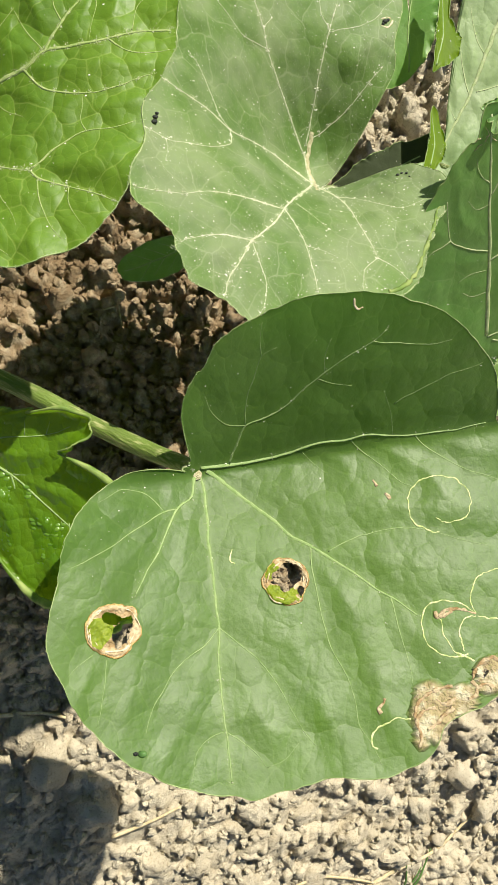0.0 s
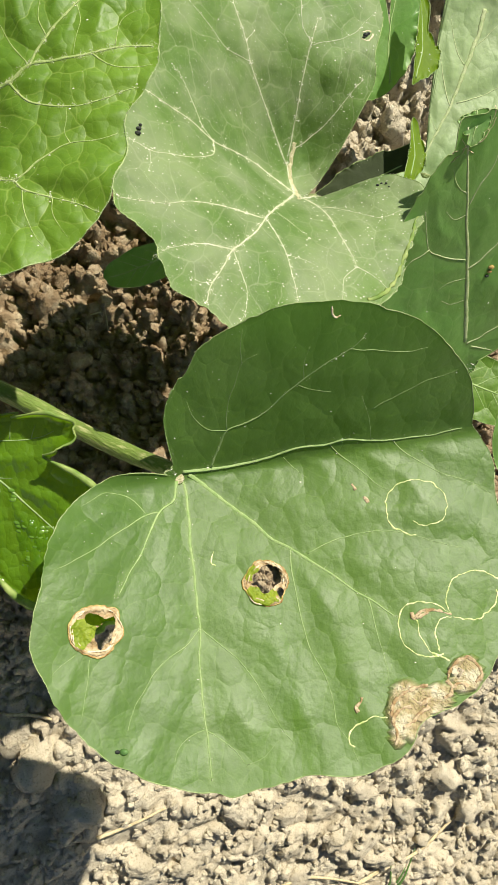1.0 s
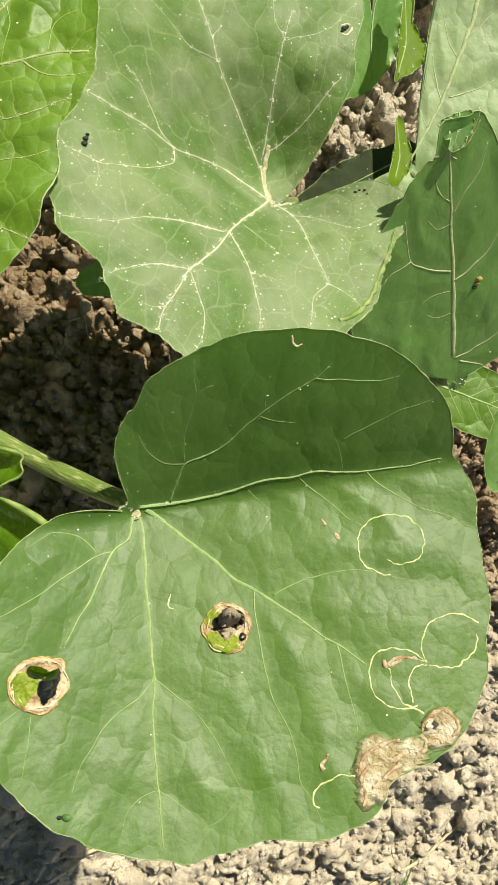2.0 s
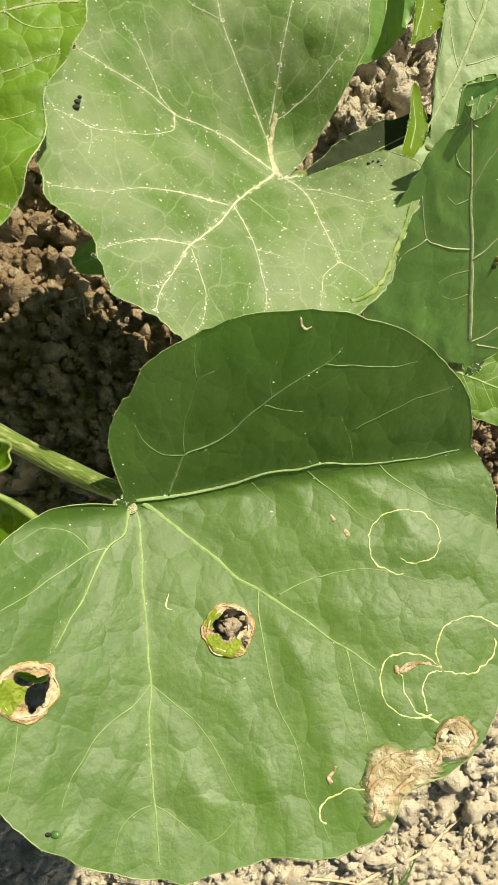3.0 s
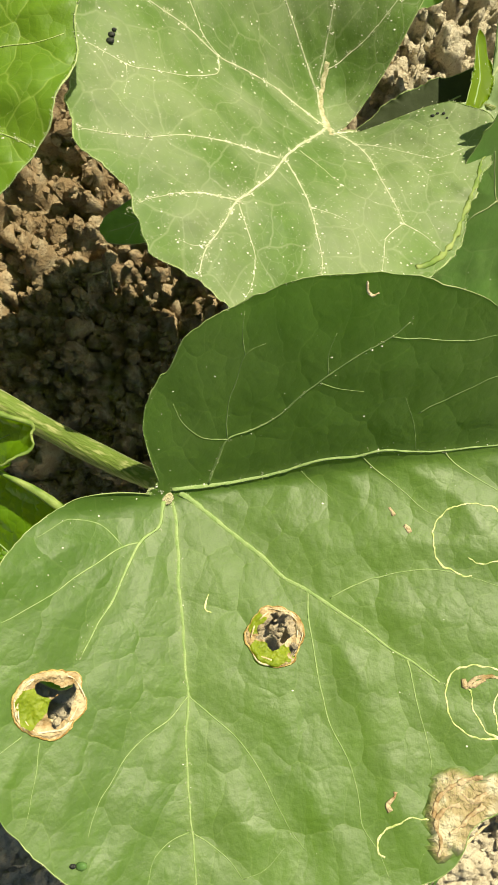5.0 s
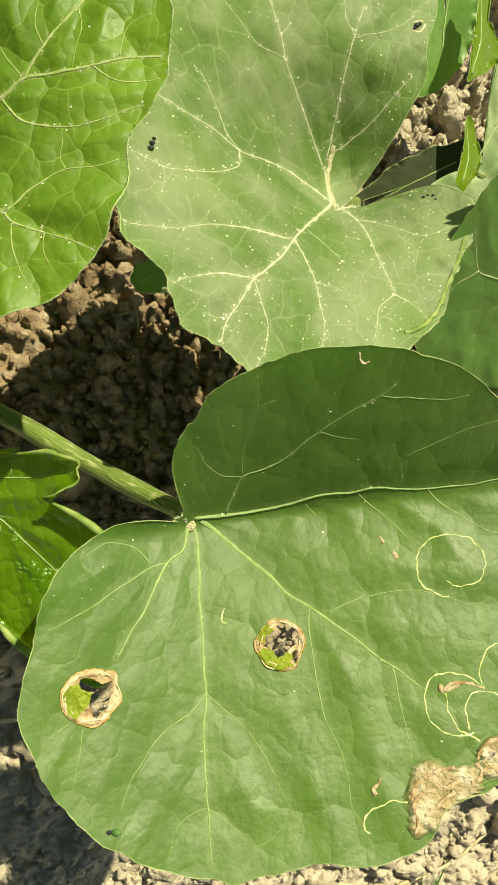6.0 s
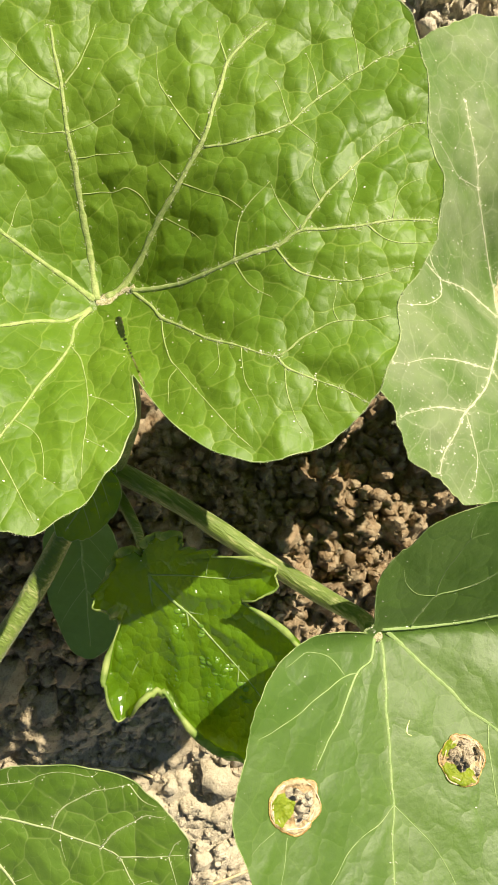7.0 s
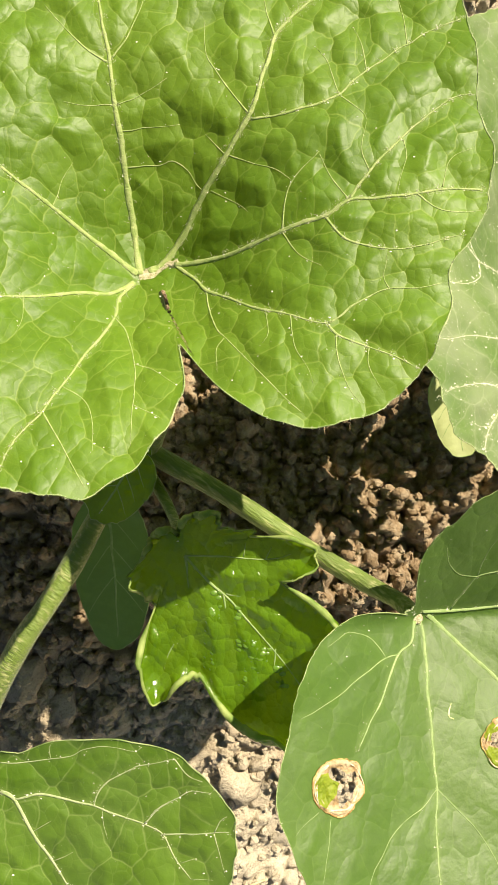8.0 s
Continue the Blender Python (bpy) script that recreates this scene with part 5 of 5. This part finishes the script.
def small_leaf(plant, base, length, width, heading, slope, green, label, seed, vein_mat=VEIN_GREEN, roll=0.0, specks=12, ruffle=0.001):
    c, s = math.cos(radians(heading)), math.sin(radians(heading))
    shape = Shape(base, (0, 0, 0, slope * c - roll * s, slope * s + roll * c, 0, 0, 0), oval(length, width, heading))
    shape.seed, shape.pucker, shape.wave = seed, 0.0004, 0.0008
    tip = lambda f, w: (f * length * c - w * s, f * length * s + w * c)
    veins = [[(1.1, (0, 0), tip(0.5, 0.5), tip(0.92, 0))] + [(0.6, tip(f, 0), tip(f + 0.14, d * width * 0.22), tip(f + 0.24, d * width * 0.36)) for f in (0.12, 0.32, 0.52) for d in (-1, 1)]]
    return make_leaf(plant, "leaf", shape, veins, green, vein_mat, label, 200, 40, ruffle=ruffle, specks=specks)


small_leaf(vine, (-0.111, 0.128, 0.462), 54, 27, -84, -0.40, GREEN_SEED, "smooth dark green oval seed leaf", 11.0, specks=0, ruffle=0.0)
small_leaf(vine, (-0.095, 0.141, 0.494), 25, 20, -118, -0.10, GREEN_YOUNG, "small pale green bract at the stem joint", 12.0)
small_leaf(dusty_plant, (0.0125, 0.1950, 0.400), 38, 20, -76, -0.10, GREEN_WAN, "pale yellowish green leaf below the dusty one", 13.0)
small_leaf(shaded_plant, (0.098, 0.152, 0.385), 46, 28, -22, -0.15, GREEN_EDGE, "dark green leaf in the shade", 14.0)
small_leaf(shaded_plant, (0.124, 0.142, 0.422), 38, 17, -108, -0.25, GREEN_SHADED, "narrow green hanging leaf", 15.0)
def side_leaf(plant, base, slope, margin, rib, green, label, seed, ruffle=0.0012):
    """A partly hidden leaf, given by its margin about a place on its rib."""
    shape = Shape(base, (0, 0, 0, slope[0], slope[1], 0, 0, 0), margin)
    shape.seed, shape.pucker, shape.wave, shape.width = seed, 0.0005, 0.0010, 0.7
    return make_leaf(plant, "leaf", shape, [[(1.0, *rib)]], green, VEIN_GREEN, label, 220, 50, ruffle=ruffle, specks=10)


side_leaf(far_plant, (0.0647, 0.2640, 0.4620), (0.25, 0.1), [(-264, 23.9), (-259, 22.9), (-254, 22.1), (-249, 21.4), (-243, 18.5), (-235, 15.9), (-223, 13.8), (-209, 12.4), (-189, 11.4), (-169, 11.8), (-152, 13.5), (-139, 16.2), (-130, 18.3), (-123, 20.8), (-117, 23.5), (-113, 26.5), (-111, 25.6), (-108, 24.7), (-105, 23.9), (-102, 23.2), (-100, 22.6), (-97, 22.0), (-94, 21.5), (-91, 21.0), (-88, 19.8), (-84, 18.7), (-80, 17.6), (-75, 16.7), (-70, 15.3), (-65, 14.1), (-58, 13.0), (-50, 12.2), (-34, 10.3), (-13, 9.4), (9, 9.9), (26, 11.5), (31, 12.4), (35, 13.4), (39, 14.4), (42, 15.5), (50, 17.7), (55, 20.1), (60, 22.7), (63, 25.4), (70, 24.7), (78, 24.4), (85, 24.5)],
          [(-0.4, -18.6), (0.0, 0.0), (4.5, 22.0)], GREEN_SHADED, "dark green leaf behind the dusty one", 16.0)
side_leaf(far_plant, (0.0738, 0.2498, 0.4760), (-0.5, 0), [(-271, 25.1), (-269, 20.1), (-268, 17.6), (-267, 15.7), (-265, 13.7), (-263, 11.8), (-260, 9.9), (-254, 7.6), (-243, 5.5), (-220, 3.8), (-181, 3.3), (-150, 4.1), (-132, 5.6), (-122, 7.5), (-116, 9.4), (-114, 10.8), (-113, 12.2), (-112, 13.7), (-111, 15.1), (-106, 13.7), (-101, 12.4), (-94, 11.2), (-85, 10.2), (-78, 9.2), (-70, 8.4), (-59, 7.9), (-48, 7.6), (-36, 6.8), (-22, 6.3), (-7, 6.3), (8, 6.6), (26, 6.0), (46, 6.0), (64, 6.8), (77, 8.0), (79, 16.3), (81, 17.4), (84, 18.6)],
          [(-3.7, -11.4), (-0.5, -0.1), (0.0, 17.8)], GREEN_LIME, "bright lime green wavy leaf edge lit through", 17.0)
side_leaf(far_plant, (0.0744, 0.2231, 0.4520), (-0.5, 0), [(-264, 11.9), (-261, 9.2), (-256, 6.5), (-244, 4.0), (-214, 2.7), (-168, 2.8), (-140, 4.2), (-128, 6.1), (-124, 7.7), (-121, 9.2), (-119, 10.8), (-117, 12.5), (-112, 12.3), (-107, 12.2), (-102, 12.2), (-97, 12.3), (-96, 11.4), (-94, 10.6), (-91, 9.8), (-88, 9.0), (-83, 8.1), (-77, 7.3), (-69, 6.7), (-60, 6.1), (-47, 5.1), (-28, 4.5), (-7, 4.4), (12, 5.0), (28, 5.0), (42, 5.4), (54, 6.1), (63, 7.0), (69, 8.4), (74, 9.8), (77, 11.2), (80, 12.7), (84, 13.1), (88, 13.6), (91, 14.1)],
          [(-2.1, -9.2), (0.0, 0.0), (-0.6, 12.1)], GREEN_LIME, "bright lime green leaf tip", 18.0)
# shade is in this leaf's colour; its 52 mm lobe is unseen, added to block sun
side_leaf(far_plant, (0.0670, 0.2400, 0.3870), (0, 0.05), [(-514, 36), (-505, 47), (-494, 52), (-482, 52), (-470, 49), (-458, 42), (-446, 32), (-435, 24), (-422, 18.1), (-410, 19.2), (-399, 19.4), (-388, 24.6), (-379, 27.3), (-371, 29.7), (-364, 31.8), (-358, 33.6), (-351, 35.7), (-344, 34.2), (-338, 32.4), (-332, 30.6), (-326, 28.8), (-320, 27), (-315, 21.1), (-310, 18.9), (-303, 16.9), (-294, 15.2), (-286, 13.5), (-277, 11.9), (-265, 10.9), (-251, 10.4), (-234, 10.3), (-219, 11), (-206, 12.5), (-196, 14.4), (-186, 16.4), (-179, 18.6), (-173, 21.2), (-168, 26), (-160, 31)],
          [(15.6, 7.5), (0.0, 0.0), (-17.8, -9.7)], GREEN_DARKENED, "green leaf lying in the shade, coloured darker for it", 19.0)
side_leaf(shaded_plant, (0.0795, 0.2032, 0.5085), (0.1, 0.25), [(-118, 5.9), (-92, 5.3), (-35, 3.1), (28, 4.8), (54, 5.8), (84, 4.6), (114, 4.1), (140, 4.8), (165, 5.7), (190, 4.0), (215, 4.2)],
          [(0.6, 4.4), (0.0, 0.0), (-0.8, -4.6)], GREEN_SHADED, "dark green torn flap of the frayed leaf tip", 21.0, 0.0004)
small_leaf(vine, (-0.020, 0.203, 0.402), 32, 17, 198, 0.0, GREEN_SHADED, "small dark green leaf in the shade", 20.0)
